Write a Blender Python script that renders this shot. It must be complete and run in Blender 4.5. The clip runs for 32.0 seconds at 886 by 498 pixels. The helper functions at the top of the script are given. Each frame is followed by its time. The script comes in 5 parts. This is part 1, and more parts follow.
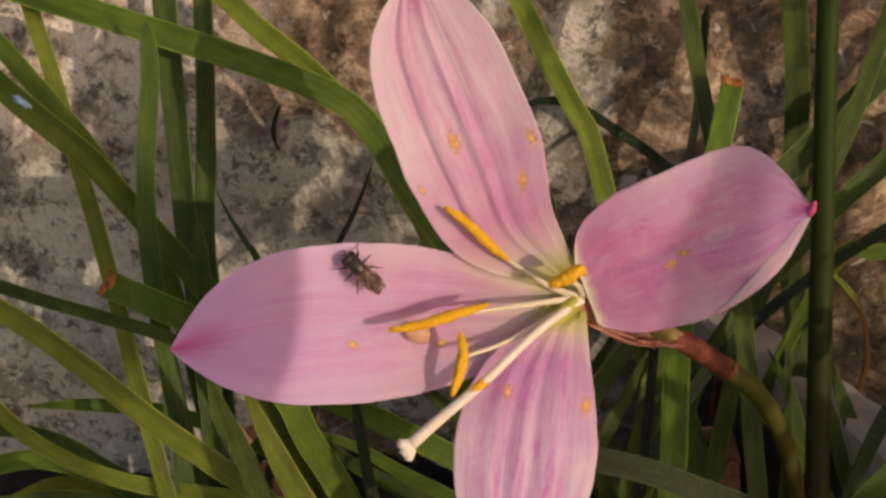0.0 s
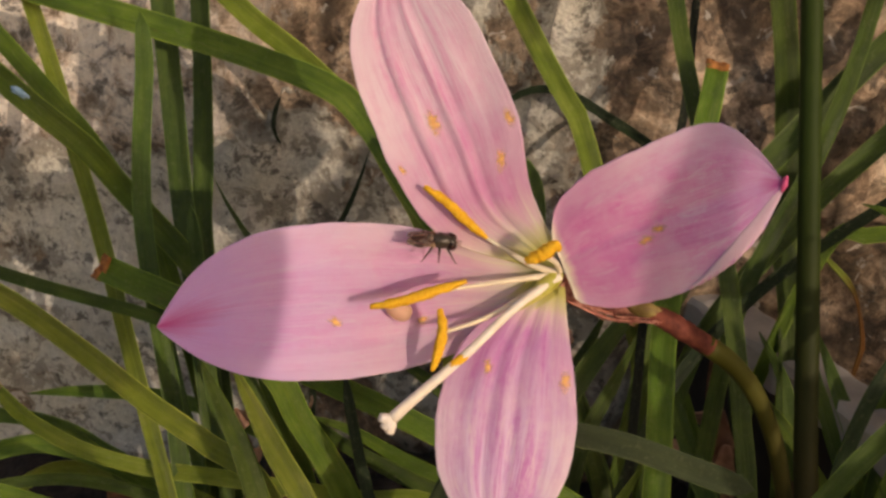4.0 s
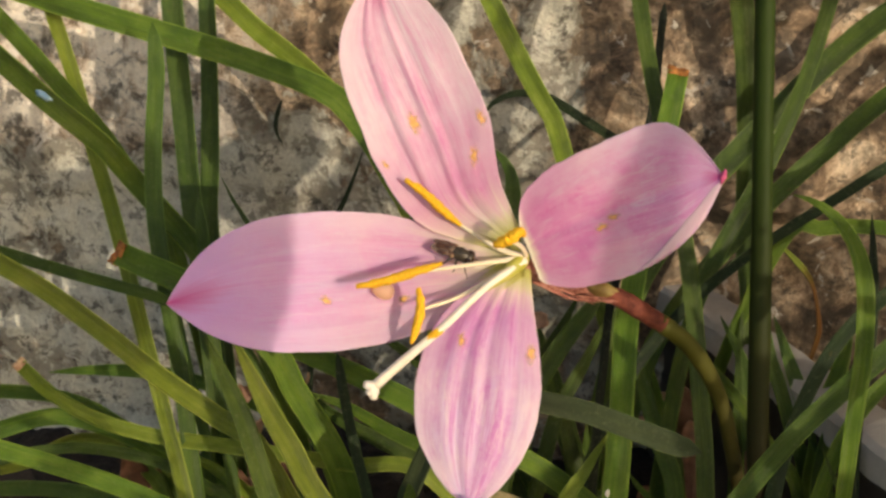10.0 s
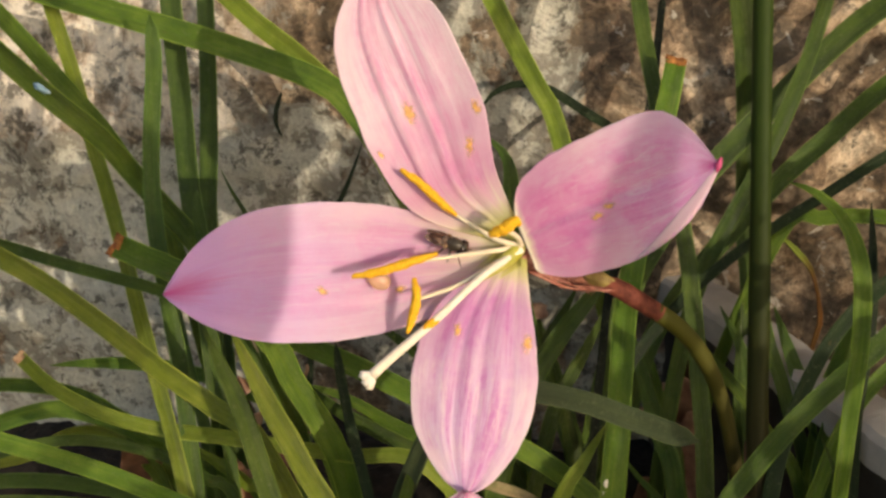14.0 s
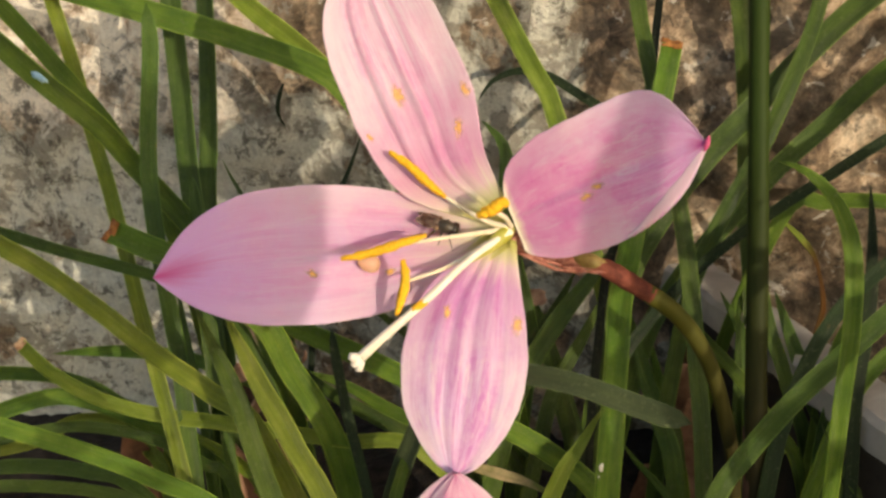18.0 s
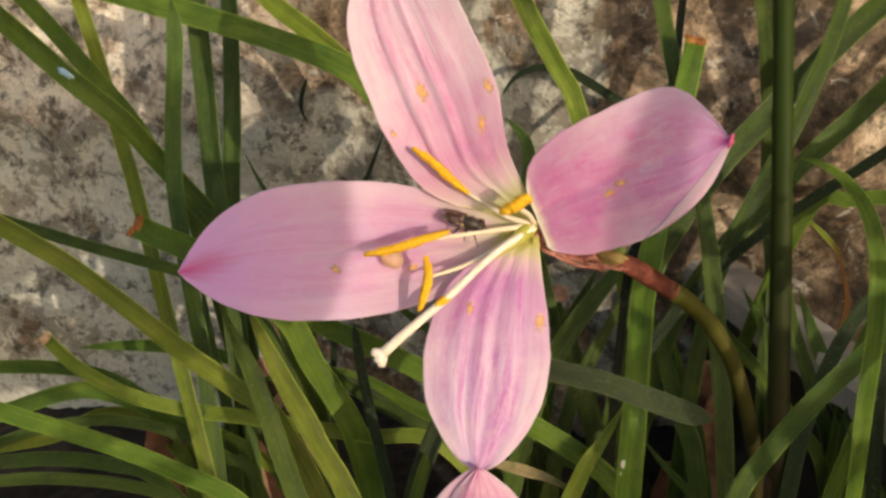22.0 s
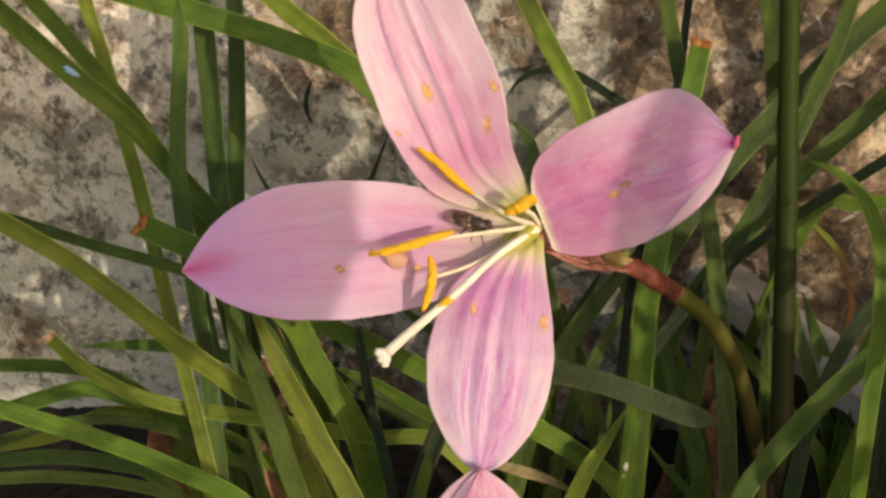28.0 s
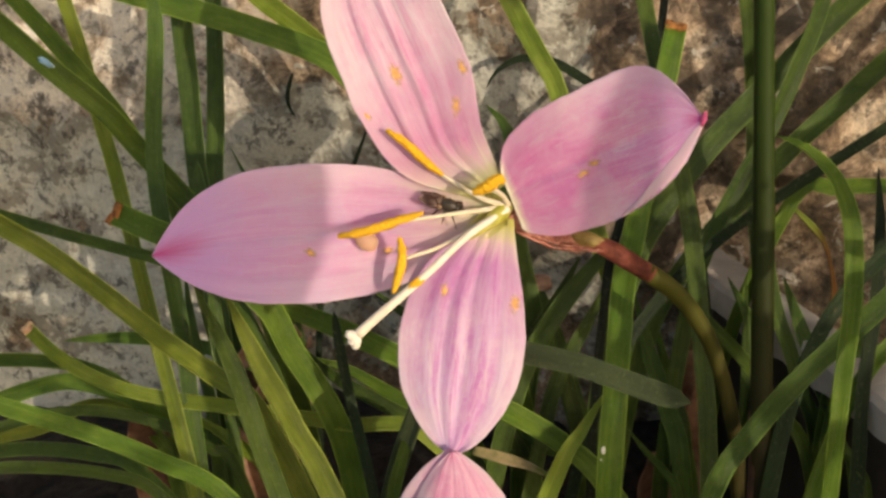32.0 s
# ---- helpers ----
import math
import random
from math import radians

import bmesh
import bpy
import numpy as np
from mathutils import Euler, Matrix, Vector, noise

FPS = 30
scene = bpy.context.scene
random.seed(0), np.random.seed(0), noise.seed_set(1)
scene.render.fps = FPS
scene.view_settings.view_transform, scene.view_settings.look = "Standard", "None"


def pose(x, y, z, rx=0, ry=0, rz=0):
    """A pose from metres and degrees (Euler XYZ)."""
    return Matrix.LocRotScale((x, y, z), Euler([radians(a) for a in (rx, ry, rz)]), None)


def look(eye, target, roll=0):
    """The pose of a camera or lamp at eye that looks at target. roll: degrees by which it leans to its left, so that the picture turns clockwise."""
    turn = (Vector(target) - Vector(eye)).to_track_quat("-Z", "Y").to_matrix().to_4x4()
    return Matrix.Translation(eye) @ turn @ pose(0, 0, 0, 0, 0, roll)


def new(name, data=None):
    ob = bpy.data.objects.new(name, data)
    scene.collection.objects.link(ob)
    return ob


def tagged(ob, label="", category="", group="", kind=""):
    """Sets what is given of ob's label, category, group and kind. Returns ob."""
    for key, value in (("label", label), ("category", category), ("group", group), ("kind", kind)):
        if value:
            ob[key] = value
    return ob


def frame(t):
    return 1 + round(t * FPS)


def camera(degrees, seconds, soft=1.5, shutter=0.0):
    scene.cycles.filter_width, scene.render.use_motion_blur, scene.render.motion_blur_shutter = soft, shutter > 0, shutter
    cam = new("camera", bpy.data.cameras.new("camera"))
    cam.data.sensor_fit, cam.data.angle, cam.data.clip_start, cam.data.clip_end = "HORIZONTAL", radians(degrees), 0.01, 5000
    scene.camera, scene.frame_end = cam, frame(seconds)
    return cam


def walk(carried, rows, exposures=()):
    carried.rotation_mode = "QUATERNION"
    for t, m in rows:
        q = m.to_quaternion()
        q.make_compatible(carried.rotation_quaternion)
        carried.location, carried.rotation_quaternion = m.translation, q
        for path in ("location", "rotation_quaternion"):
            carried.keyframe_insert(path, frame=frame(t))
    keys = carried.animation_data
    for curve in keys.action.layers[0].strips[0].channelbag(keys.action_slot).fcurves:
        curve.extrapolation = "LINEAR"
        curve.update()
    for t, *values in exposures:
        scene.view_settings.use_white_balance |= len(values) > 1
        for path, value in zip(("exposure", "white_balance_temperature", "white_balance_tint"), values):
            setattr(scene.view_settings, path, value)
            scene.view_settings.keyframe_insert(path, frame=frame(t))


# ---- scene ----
# camera and its way
cam = camera(42, 32.0, soft=2.75)
walk(cam, [
    (0, pose(-0.01107, 0.02528, 0.18588, 64.576, -1.057, -1.762)),
    (0.5, pose(-0.01112, 0.02593, 0.18604, 64.755, -0.904, -1.583)),
    (1, pose(-0.01013, 0.02334, 0.18538, 65.079, -0.764, -1.445)),
    (1.5, pose(-0.01128, 0.02368, 0.18632, 64.845, -0.87, -1.791)),
    (2, pose(-0.00973, 0.0248, 0.18439, 64.537, -0.925, -1.834)),
    (2.5, pose(-0.00921, 0.023, 0.18493, 64.539, -0.743, -1.824)),
    (3, pose(-0.00616, 0.02132, 0.18411, 64.684, -0.531, -1.306)),
    (3.5, pose(-0.00518, 0.02041, 0.18371, 64.81, -0.336, -0.908)),
    (5.5, pose(0.00204, 0.01707, 0.18232, 65.546, 0.407, 0.272)),
    (6, pose(0.0001, -0.00027, 0.19122, 65.627, 0.205, 0.565)),
    (6.5, pose(-0.00676, 0.00106, 0.19411, 65.373, -0.775, -0.424)),
    (7, pose(-0.00601, 0.00123, 0.19359, 65.0, -0.875, -0.334)),
    (7.5, pose(-0.00423, 0.00047, 0.19224, 65.295, -0.608, -0.141)),
    (8, pose(-0.00167, 1e-05, 0.19106, 65.472, -0.27, 0.149)),
    (8.5, pose(-0.00247, 0.00022, 0.19144, 65.206, -0.504, -0.256)),
    (9, pose(-0.00265, 0.00012, 0.19094, 65.123, -0.366, -0.367)),
    (9.5, pose(-0.00048, -0.00038, 0.18974, 65.297, -0.085, -0.276)),
    (10, pose(0.00164, -0.00063, 0.18953, 65.186, 0.106, -0.101)),
    (10.5, pose(0.00191, -0.00093, 0.18904, 65.251, 0.481, -0.074)),
    (11, pose(0.00027, -0.00026, 0.18985, 64.935, 0.059, -0.251)),
    (11.5, pose(-0.00127, 0.0001, 0.19063, 65.091, -0.287, -0.091)),
    (12, pose(-0.0, 0.0, 0.19, 65.0, 0.0, 0.0)),
    (12.5, pose(0.00189, -0.00075, 0.18867, 64.92, 0.184, 0.138)),
    (13, pose(0.00234, -0.00074, 0.189, 65.027, 0.335, 0.27)),
    (13.5, pose(0.00299, -0.00107, 0.18847, 65.113, 0.448, 0.291)),
    (14, pose(0.00389, -0.00099, 0.18856, 64.985, 0.539, 0.188)),
    (14.5, pose(0.00573, -0.0019, 0.18761, 64.886, 0.624, 0.529)),
    (16.5, pose(0.00735, -0.00204, 0.18643, 65.092, 0.848, 0.759)),
    (17, pose(0.00781, -0.00186, 0.18672, 65.134, 1.044, 0.841)),
    (17.5, pose(0.00894, -0.00216, 0.1861, 65.081, 1.16, 0.937)),
    (18, pose(0.01041, -0.00225, 0.18543, 65.066, 1.396, 1.297)),
    (18.5, pose(0.01086, -0.0024, 0.18507, 65.012, 1.399, 1.428)),
    (19, pose(0.01106, -0.00265, 0.18474, 65.003, 1.432, 1.432)),
    (19.5, pose(0.01152, -0.00293, 0.18448, 65.023, 1.598, 1.569)),
    (20, pose(0.01366, -0.00302, 0.18282, 64.717, 1.801, 1.786)),
    (20.5, pose(0.00886, -0.00228, 0.18615, 64.423, 1.266, 2.282)),
    (21, pose(0.01092, -0.00273, 0.18511, 64.768, 1.536, 2.4)),
    (21.5, pose(0.01061, -0.00255, 0.18506, 64.834, 1.697, 2.498)),
    (22, pose(0.01004, -0.0027, 0.18572, 64.883, 1.637, 2.311)),
    (22.5, pose(0.01035, -0.00273, 0.18536, 64.845, 1.682, 2.248)),
    (23, pose(0.01116, -0.00305, 0.18467, 64.949, 1.806, 2.575)),
    (23.5, pose(0.01267, -0.00305, 0.18404, 64.881, 1.912, 2.652)),
    (24, pose(0.01274, -0.00328, 0.1834, 64.959, 2.142, 2.854)),
    (24.5, pose(0.01229, -0.0034, 0.18329, 64.969, 2.195, 2.77)),
    (25, pose(0.01214, -0.00373, 0.18277, 64.951, 2.177, 2.738)),
    (25.5, pose(0.01196, -0.00344, 0.18245, 64.721, 1.795, 2.528)),
    (27.5, pose(0.01289, -0.00343, 0.18244, 64.982, 1.997, 2.998)),
    (28, pose(0.00974, -0.0029, 0.18496, 65.129, 1.32, 2.599)),
    (28.5, pose(0.01105, -0.00359, 0.18438, 65.449, 1.647, 2.698)),
    (29, pose(0.01257, -0.00347, 0.18359, 65.638, 1.636, 2.599)),
    (29.5, pose(0.01322, -0.00356, 0.18322, 65.601, 1.747, 2.708)),
    (30, pose(0.01292, -0.00353, 0.18303, 65.441, 1.815, 2.671)),
    (30.5, pose(0.01297, -0.00357, 0.1826, 65.367, 1.85, 2.572)),
    (31, pose(0.01409, -0.00383, 0.18155, 65.599, 1.941, 2.638)),
    (31.5, pose(0.01524, -0.00376, 0.18056, 65.563, 1.959, 2.678)),
    (32, pose(0.01618, -0.00404, 0.18026, 65.584, 2.089, 2.702)),
], exposures=[
    (0, -0.75, 7560, 25), (3.5, -0.69, 7540, 24), (6, -0.41, 7320, 14), (7, -0.55, 7360, 19), (8, -0.49, 7350, 18), (9, -0.34, 7300, 14), (11, -0.17, 7280, 10), (12, -0.19, 7280, 11),
    (14, -0.17, 7280, 11), (17, -0.08, 7270, 9), (19, -0.06, 7250, 9), (20, -0.06, 7250, 10), (21, -0.19, 7250, 12), (23, -0.20, 7250, 12), (25, -0.23, 7250, 12), (28, -0.21, 7250, 12), (32, -0.21, 7250, 12)])

# sky, sun, exposure
world = bpy.data.worlds.new("world")
scene.world = world
world.use_nodes = True
wn = world.node_tree
sky = wn.nodes.new("ShaderNodeTexSky")
sky.sky_type, sky.sun_disc = "NISHITA", False
sky.sun_elevation, sky.sun_rotation = radians(16), radians(146)
sky.air_density, sky.dust_density, sky.ozone_density = 1.0, 2.4, 1.0
wn.links.new(sky.outputs[0], wn.nodes["Background"].inputs[0])
wn.nodes["Background"].inputs[1].default_value = 0.21
sun = new("sun", bpy.data.lights.new("sun", "SUN"))
sun.data.energy, sun.data.angle, sun.data.color = 2.75, radians(0.5), (1.0, 0.89, 0.74)
SUN_WAY = Vector((-0.55, 0.80, -0.25)).normalized()
sun.matrix_world = look((0, 0, 2), Vector((0, 0, 2)) + SUN_WAY)


# ---- materials ----
class Mat:
    """A node material with short ways to add nodes."""

    def __init__(self, name):
        self.m = bpy.data.materials.new(name)
        self.m.use_nodes = True
        self.t = self.m.node_tree
        self.b = self.t.nodes["Principled BSDF"]
        self.out = self.t.nodes["Material Output"]

    def node(self, kind, **values):
        n = self.t.nodes.new(kind)
        for k, v in values.items():
            if k in n.inputs:
                n.inputs[k].default_value = v
        return n

    def link(self, a, b):
        self.t.links.new(a, b)

    def coords(self, which="Object", scale=(1, 1, 1)):
        c, mp = self.node("ShaderNodeTexCoord"), self.node("ShaderNodeMapping")
        mp.inputs["Scale"].default_value = scale
        self.link(c.outputs[which], mp.inputs["Vector"])
        return mp.outputs[0]

    def noise(self, vec, scale, detail=4, rough=0.55, warp=0.0):
        n = self.node("ShaderNodeTexNoise", Scale=scale, Detail=detail, Roughness=rough, Distortion=warp)
        self.link(vec, n.inputs["Vector"])
        return n.outputs["Fac"]

    def ramp(self, fac, *stops):
        r = self.node("ShaderNodeValToRGB")
        e = r.color_ramp.elements
        while len(e) < len(stops):
            e.new(0.5)
        for el, (p, c) in zip(e, stops):
            el.position, el.color = p, (*c, 1) if len(c) == 3 else c
        self.link(fac, r.inputs[0])
        return r.outputs[0]

    def mix(self, fac, a, b, mode="MIX"):
        n = self.t.nodes.new("ShaderNodeMix")
        n.data_type, n.blend_type = "RGBA", mode
        for sock, v in ((n.inputs[0], fac), (n.inputs[6], a), (n.inputs[7], b)):
            if isinstance(v, (int, float)):
                sock.default_value = v
            elif isinstance(v, tuple):
                sock.default_value = (*v, 1)
            else:
                self.link(v, sock)
        return n.outputs[2]

    def math(self, op, a, b=0.0, clamp=False):
        n = self.t.nodes.new("ShaderNodeMath")
        n.operation, n.use_clamp = op, clamp
        for sock, v in zip(n.inputs, (a, b)):
            if isinstance(v, (int, float)):
                sock.default_value = v
            else:
                self.link(v, sock)
        return n.outputs[0]

    def bump(self, height, strength=0.3, distance=0.001):
        n = self.node("ShaderNodeBump", Strength=strength, Distance=distance)
        self.link(height, n.inputs["Height"])
        self.link(n.outputs[0], self.b.inputs["Normal"])

    def set(self, color=None, rough=0.5, **more):
        if color is not None:
            if isinstance(color, tuple):
                self.b.inputs["Base Color"].default_value = (*color, 1)
            else:
                self.link(color, self.b.inputs["Base Color"])
        if isinstance(rough, (int, float)):
            self.b.inputs["Roughness"].default_value = rough
        else:
            self.link(rough, self.b.inputs["Roughness"])
        for k, v in more.items():
            self.b.inputs[k.replace("_", " ")].default_value = v
        return self.m

    def thin(self, color, share):
        """Lets part of the light through, as a leaf or a petal does."""
        tr, mx = self.node("ShaderNodeBsdfTranslucent"), self.node("ShaderNodeMixShader", Fac=share)
        self.link(color, tr.inputs["Color"])
        self.link(self.b.outputs[0], mx.inputs[1])
        self.link(tr.outputs[0], mx.inputs[2])
        self.link(mx.outputs[0], self.out.inputs["Surface"])


def leaf_material(name, a, b, c, rough=0.45, through_share=0.2):
    """Blade of a lily: UV x runs along the leaf in centimetres, y across from 0 to 1."""
    m = Mat(name)
    sep = m.node("ShaderNodeSeparateXYZ")
    m.link(m.coords("UV"), sep.inputs[0])
    info = m.node("ShaderNodeObjectInfo")
    veins = m.noise(m.coords("UV", (0.22, 26, 1)), 1.0, 4, 0.7)
    streak = m.noise(m.coords("UV", (0.9, 7, 1)), 1.0, 4, 0.6)
    blotch = m.noise(m.coords("Object"), 120, 5, 0.65)
    base = m.ramp(m.math("ADD", m.math("MULTIPLY", blotch, 0.6), m.math("MULTIPLY", streak, 0.4)), (0.36, a), (0.50, b), (0.64, c))
    base = m.mix(m.math("MULTIPLY", m.ramp(veins, (0.42, (0, 0, 0)), (0.60, (1, 1, 1))), 0.42), base, tuple(v * 0.55 for v in b))
    mid = m.math("ABSOLUTE", m.math("SUBTRACT", sep.outputs[1], 0.5))
    base = m.mix(m.math("MULTIPLY", m.ramp(mid, (0.01, (1, 1, 1)), (0.06, (0, 0, 0))), 0.10), base, tuple(min(1, v * 1.7) for v in c))
    # pale lines along both margins, a glossy highlight put into the colour
    base = m.mix(m.math("MULTIPLY", m.ramp(mid, (0.455, (0, 0, 0)), (0.49, (1, 1, 1))), 0.75), base, tuple(min(1, v * 1.9) for v in c))
    hsv = m.node("ShaderNodeHueSaturation")
    m.link(base, hsv.inputs["Color"])
    m.link(m.math("ADD", m.math("MULTIPLY", info.outputs["Random"], 0.4), 0.8), hsv.inputs["Value"])
    m.link(m.math("ADD", m.math("MULTIPLY", info.outputs["Random"], 0.02), 0.485), hsv.inputs["Hue"])
    speck = m.noise(m.coords("Object"), 1300, 3, 0.6)
    col = m.mix(m.math("MULTIPLY", m.ramp(speck, (0.58, (0, 0, 0)), (0.68, (1, 1, 1))), 0.22), hsv.outputs[0], (0.30, 0.32, 0.17))
    rust = m.ramp(m.noise(m.coords("Object"), 260, 4, 0.7), (0.68, (0, 0, 0)), (0.76, (1, 1, 1)))
    col = m.mix(m.math("MULTIPLY", rust, 0.5), col, (0.20, 0.13, 0.04))
    m.bump(m.math("ADD", m.math("MULTIPLY", veins, 1.4), m.math("MULTIPLY", blotch, 0.8)), 0.6, 0.0006)
    out = m.set(col, m.math("ADD", m.math("MULTIPLY", blotch, 0.2), rough - 0.13), Specular_IOR_Level=0.45)
    m.thin(m.mix(0.5, col, (0.13, 0.27, 0.03)), through_share)
    return out


GREEN = leaf_material("leaf_green", (0.050, 0.116, 0.009), (0.106, 0.200, 0.017), (0.188, 0.290, 0.035))
YELLOW = leaf_material("leaf_yellow_green", (0.119, 0.190, 0.015), (0.214, 0.310, 0.031), (0.335, 0.420, 0.070))
DEEP = leaf_material("leaf_deep_green", (0.033, 0.074, 0.010), (0.068, 0.128, 0.017), (0.118, 0.196, 0.032))
# leaf green darkened by colour, for blades in shadow or turned away
DARK = leaf_material("leaf_shaded_green", (0.007, 0.020, 0.004), (0.013, 0.033, 0.006), (0.026, 0.054, 0.011), 0.6, 0.06)
# leaf green greyed by colour, for the one blade shaded by the flower
DULL = leaf_material("leaf_shaded_dull", (0.028, 0.042, 0.016), (0.043, 0.062, 0.022), (0.066, 0.090, 0.034), 0.7, 0.08)
# nearly black copy: the shade on a thin leaf put into its colour
BLACK = leaf_material("leaf_shaded_blackish", (0.004, 0.008, 0.003), (0.007, 0.013, 0.004), (0.012, 0.020, 0.005), 0.65, 0.03)


def petal_material(name, pale, pink, vein, share=0.32, throat_end=0.30, flush=0.3, streak=0.5, tip_from=0.84, violet=0.0):
    """UV x runs from the throat (0) to the tip (1), y across."""
    m = Mat(name)
    sep = m.node("ShaderNodeSeparateXYZ")
    m.link(m.coords("UV"), sep.inputs[0])
    u, v = sep.outputs[0], sep.outputs[1]
    fine = m.noise(m.coords("UV", (3.0, 50, 1)), 1.0, 5, 0.72, 0.35)
    broad = m.noise(m.coords("UV", (1.8, 10, 1)), 1.0, 5, 0.68, 0.5)
    cloud = m.noise(m.coords("Object"), 130, 5, 0.65)
    grain = m.noise(m.coords("Object"), 900, 4, 0.75)
    worn = m.noise(m.coords("UV", (5.0, 17, 1)), 1.0, 6, 0.78, 0.9)
    edge = m.math("ABSOLUTE", m.math("SUBTRACT", v, 0.5))
    base = m.mix(m.ramp(broad, (0.40, (0, 0, 0)), (0.60, (1, 1, 1))), pale, pink)
    base = m.mix(m.math("MULTIPLY", m.ramp(fine, (0.46, (0, 0, 0)), (0.60, (1, 1, 1))), streak), base, vein)
    base = m.mix(m.math("MULTIPLY", m.ramp(cloud, (0.45, (0, 0, 0)), (0.62, (1, 1, 1))), 0.38), base, (0.92, 0.73, 0.84))
    base = m.mix(m.math("MULTIPLY", m.ramp(m.math("ADD", edge, m.math("MULTIPLY", m.math("SUBTRACT", cloud, 0.5), 0.25)), (0.24, (0, 0, 0)), (0.48, (1, 1, 1))), 0.72), base, (0.96, 0.82, 0.88))
    # whitish blotches that stand in for highlights on the tepal
    base = m.mix(m.math("MULTIPLY", m.ramp(worn, (0.52, (0, 0, 0)), (0.62, (1, 1, 1))), 0.68), base, (0.95, 0.80, 0.88))
    base = m.mix(m.math("MULTIPLY", m.ramp(grain, (0.42, (0, 0, 0)), (0.66, (1, 1, 1))), 0.22), base, (0.96, 0.84, 0.90))
    along = m.math("ADD", u, m.math("MULTIPLY", m.math("SUBTRACT", fine, 0.5), 0.45))
    glow = m.math("MULTIPLY", m.ramp(m.math("ADD", along, m.math("MULTIPLY", m.math("SUBTRACT", cloud, 0.5), 0.4)), (0.22, (1, 1, 1)), (0.62, (0, 0, 0))), flush)
    base = m.mix(glow, base, vein)
    if violet:
        far = m.ramp(m.math("ADD", u, m.math("MULTIPLY", m.math("SUBTRACT", cloud, 0.5), 0.3)), (0.45, (0, 0, 0)), (0.90, (1, 1, 1)))
        base = m.mix(m.math("MULTIPLY", far, violet), base, (0.75, 0.43, 0.92))
    throat = m.ramp(m.math("ADD", u, m.math("MULTIPLY", m.math("SUBTRACT", broad, 0.5), throat_end)), (throat_end * 0.25, (1, 1, 1)), (throat_end, (0, 0, 0)))
    base = m.mix(throat, base, (0.97, 0.90, 0.74))
    deep = m.ramp(m.math("ADD", u, m.math("MULTIPLY", m.math("SUBTRACT", fine, 0.5), 0.10)), (0.03, (1, 1, 1)), (0.115, (0, 0, 0)))
    if throat_end > 0.1:
        base = m.mix(deep, base, (0.68, 0.64, 0.18))
    tip = m.ramp(m.math("ADD", m.math("SUBTRACT", u, m.math("MULTIPLY", edge, 0.42)), m.math("MULTIPLY", m.math("SUBTRACT", fine, 0.5), 0.22)), (tip_from, (0, 0, 0)), (0.99, (1, 1, 1)))
    base = m.mix(m.math("MULTIPLY", tip, 0.9), base, (0.70, 0.05, 0.36))
    m.bump(m.math("ADD", m.math("ADD", fine, m.math("MULTIPLY", cloud, 0.8)), m.math("MULTIPLY", grain, 0.5)), 0.42, 0.0005)
    out = m.set(base, m.math("ADD", m.math("MULTIPLY", cloud, 0.25), 0.38), Sheen_Weight=0.2, Specular_IOR_Level=0.5)
    m.thin(m.mix(0.4, base, base, "MULTIPLY"), share)
    return out


PETAL = petal_material("petal_pink", (0.95, 0.64, 0.85), (0.90, 0.48, 0.76), (0.78, 0.27, 0.63), 0.38, 0.32, 0.22, 0.40, 0.80, 0.75)
PETAL_PALE = petal_material("petal_pale_pink", (0.96, 0.78, 0.89), (0.88, 0.46, 0.70), (0.72, 0.19, 0.49), 0.36, 0.25, 0.55, 0.45, 0.84)
PETAL_STREAK = petal_material("petal_streaked_pink", (0.91, 0.72, 0.95), (0.77, 0.31, 0.71), (0.62, 0.14, 0.54), 0.36, 0.20, 0.50, 0.42, 0.985)
PETAL_ROSE = petal_material("petal_rose", (0.93, 0.48, 0.77), (0.86, 0.32, 0.66), (0.73, 0.16, 0.50), 0.36, 0.05, 0.45, 0.45, 0.88, 0.30)
PETAL_BUD = petal_material("petal_bud", (0.90, 0.49, 0.72), (0.82, 0.32, 0.58), (0.70, 0.17, 0.44), 0.36, 0.05, 0.1, 0.40, 0.97)
PETAL_BACK = petal_material("petal_underside", (0.95, 0.71, 0.81), (0.92, 0.59, 0.73), (0.86, 0.46, 0.63), 0.40, 0.02, 0.0, 0.4, 0.92)


def plain(name, a, b, scale, rough=0.5, bump=0.2, dist=0.0003, **more):
    m = Mat(name)
    n = m.noise(m.coords("Object"), scale, 5, 0.6)
    m.bump(n, bump, dist)
    return m.set(m.ramp(n, (0.35, a), (0.68, b)), rough, **more)


ANTHER = plain("pollen_orange", (0.86, 0.40, 0.008), (0.97, 0.60, 0.03), 2500, 0.75, 0.9, 0.0003)


def pollen_material():
    """Dust that thins out towards the rim of its patch."""
    m = Mat("pollen_smear")
    n = m.node("ShaderNodeVectorMath")
    n.operation = "DISTANCE"
    m.link(m.coords("UV"), n.inputs[0])
    n.inputs[1].default_value = (0.5, 0.5, 0)
    dust = m.noise(m.coords("Object"), 1500, 4, 0.7)
    cover = m.math("SUBTRACT", m.math("ADD", m.math("MULTIPLY", dust, 1.5), 0.10), m.math("MULTIPLY", n.outputs["Value"], 1.9), True)
    m.bump(dust, 0.6, 0.0002)
    m.link(cover, m.b.inputs["Alpha"])
    return m.set(m.ramp(dust, (0.4, (0.90, 0.46, 0.07)), (0.65, (0.96, 0.60, 0.16))), 0.8)


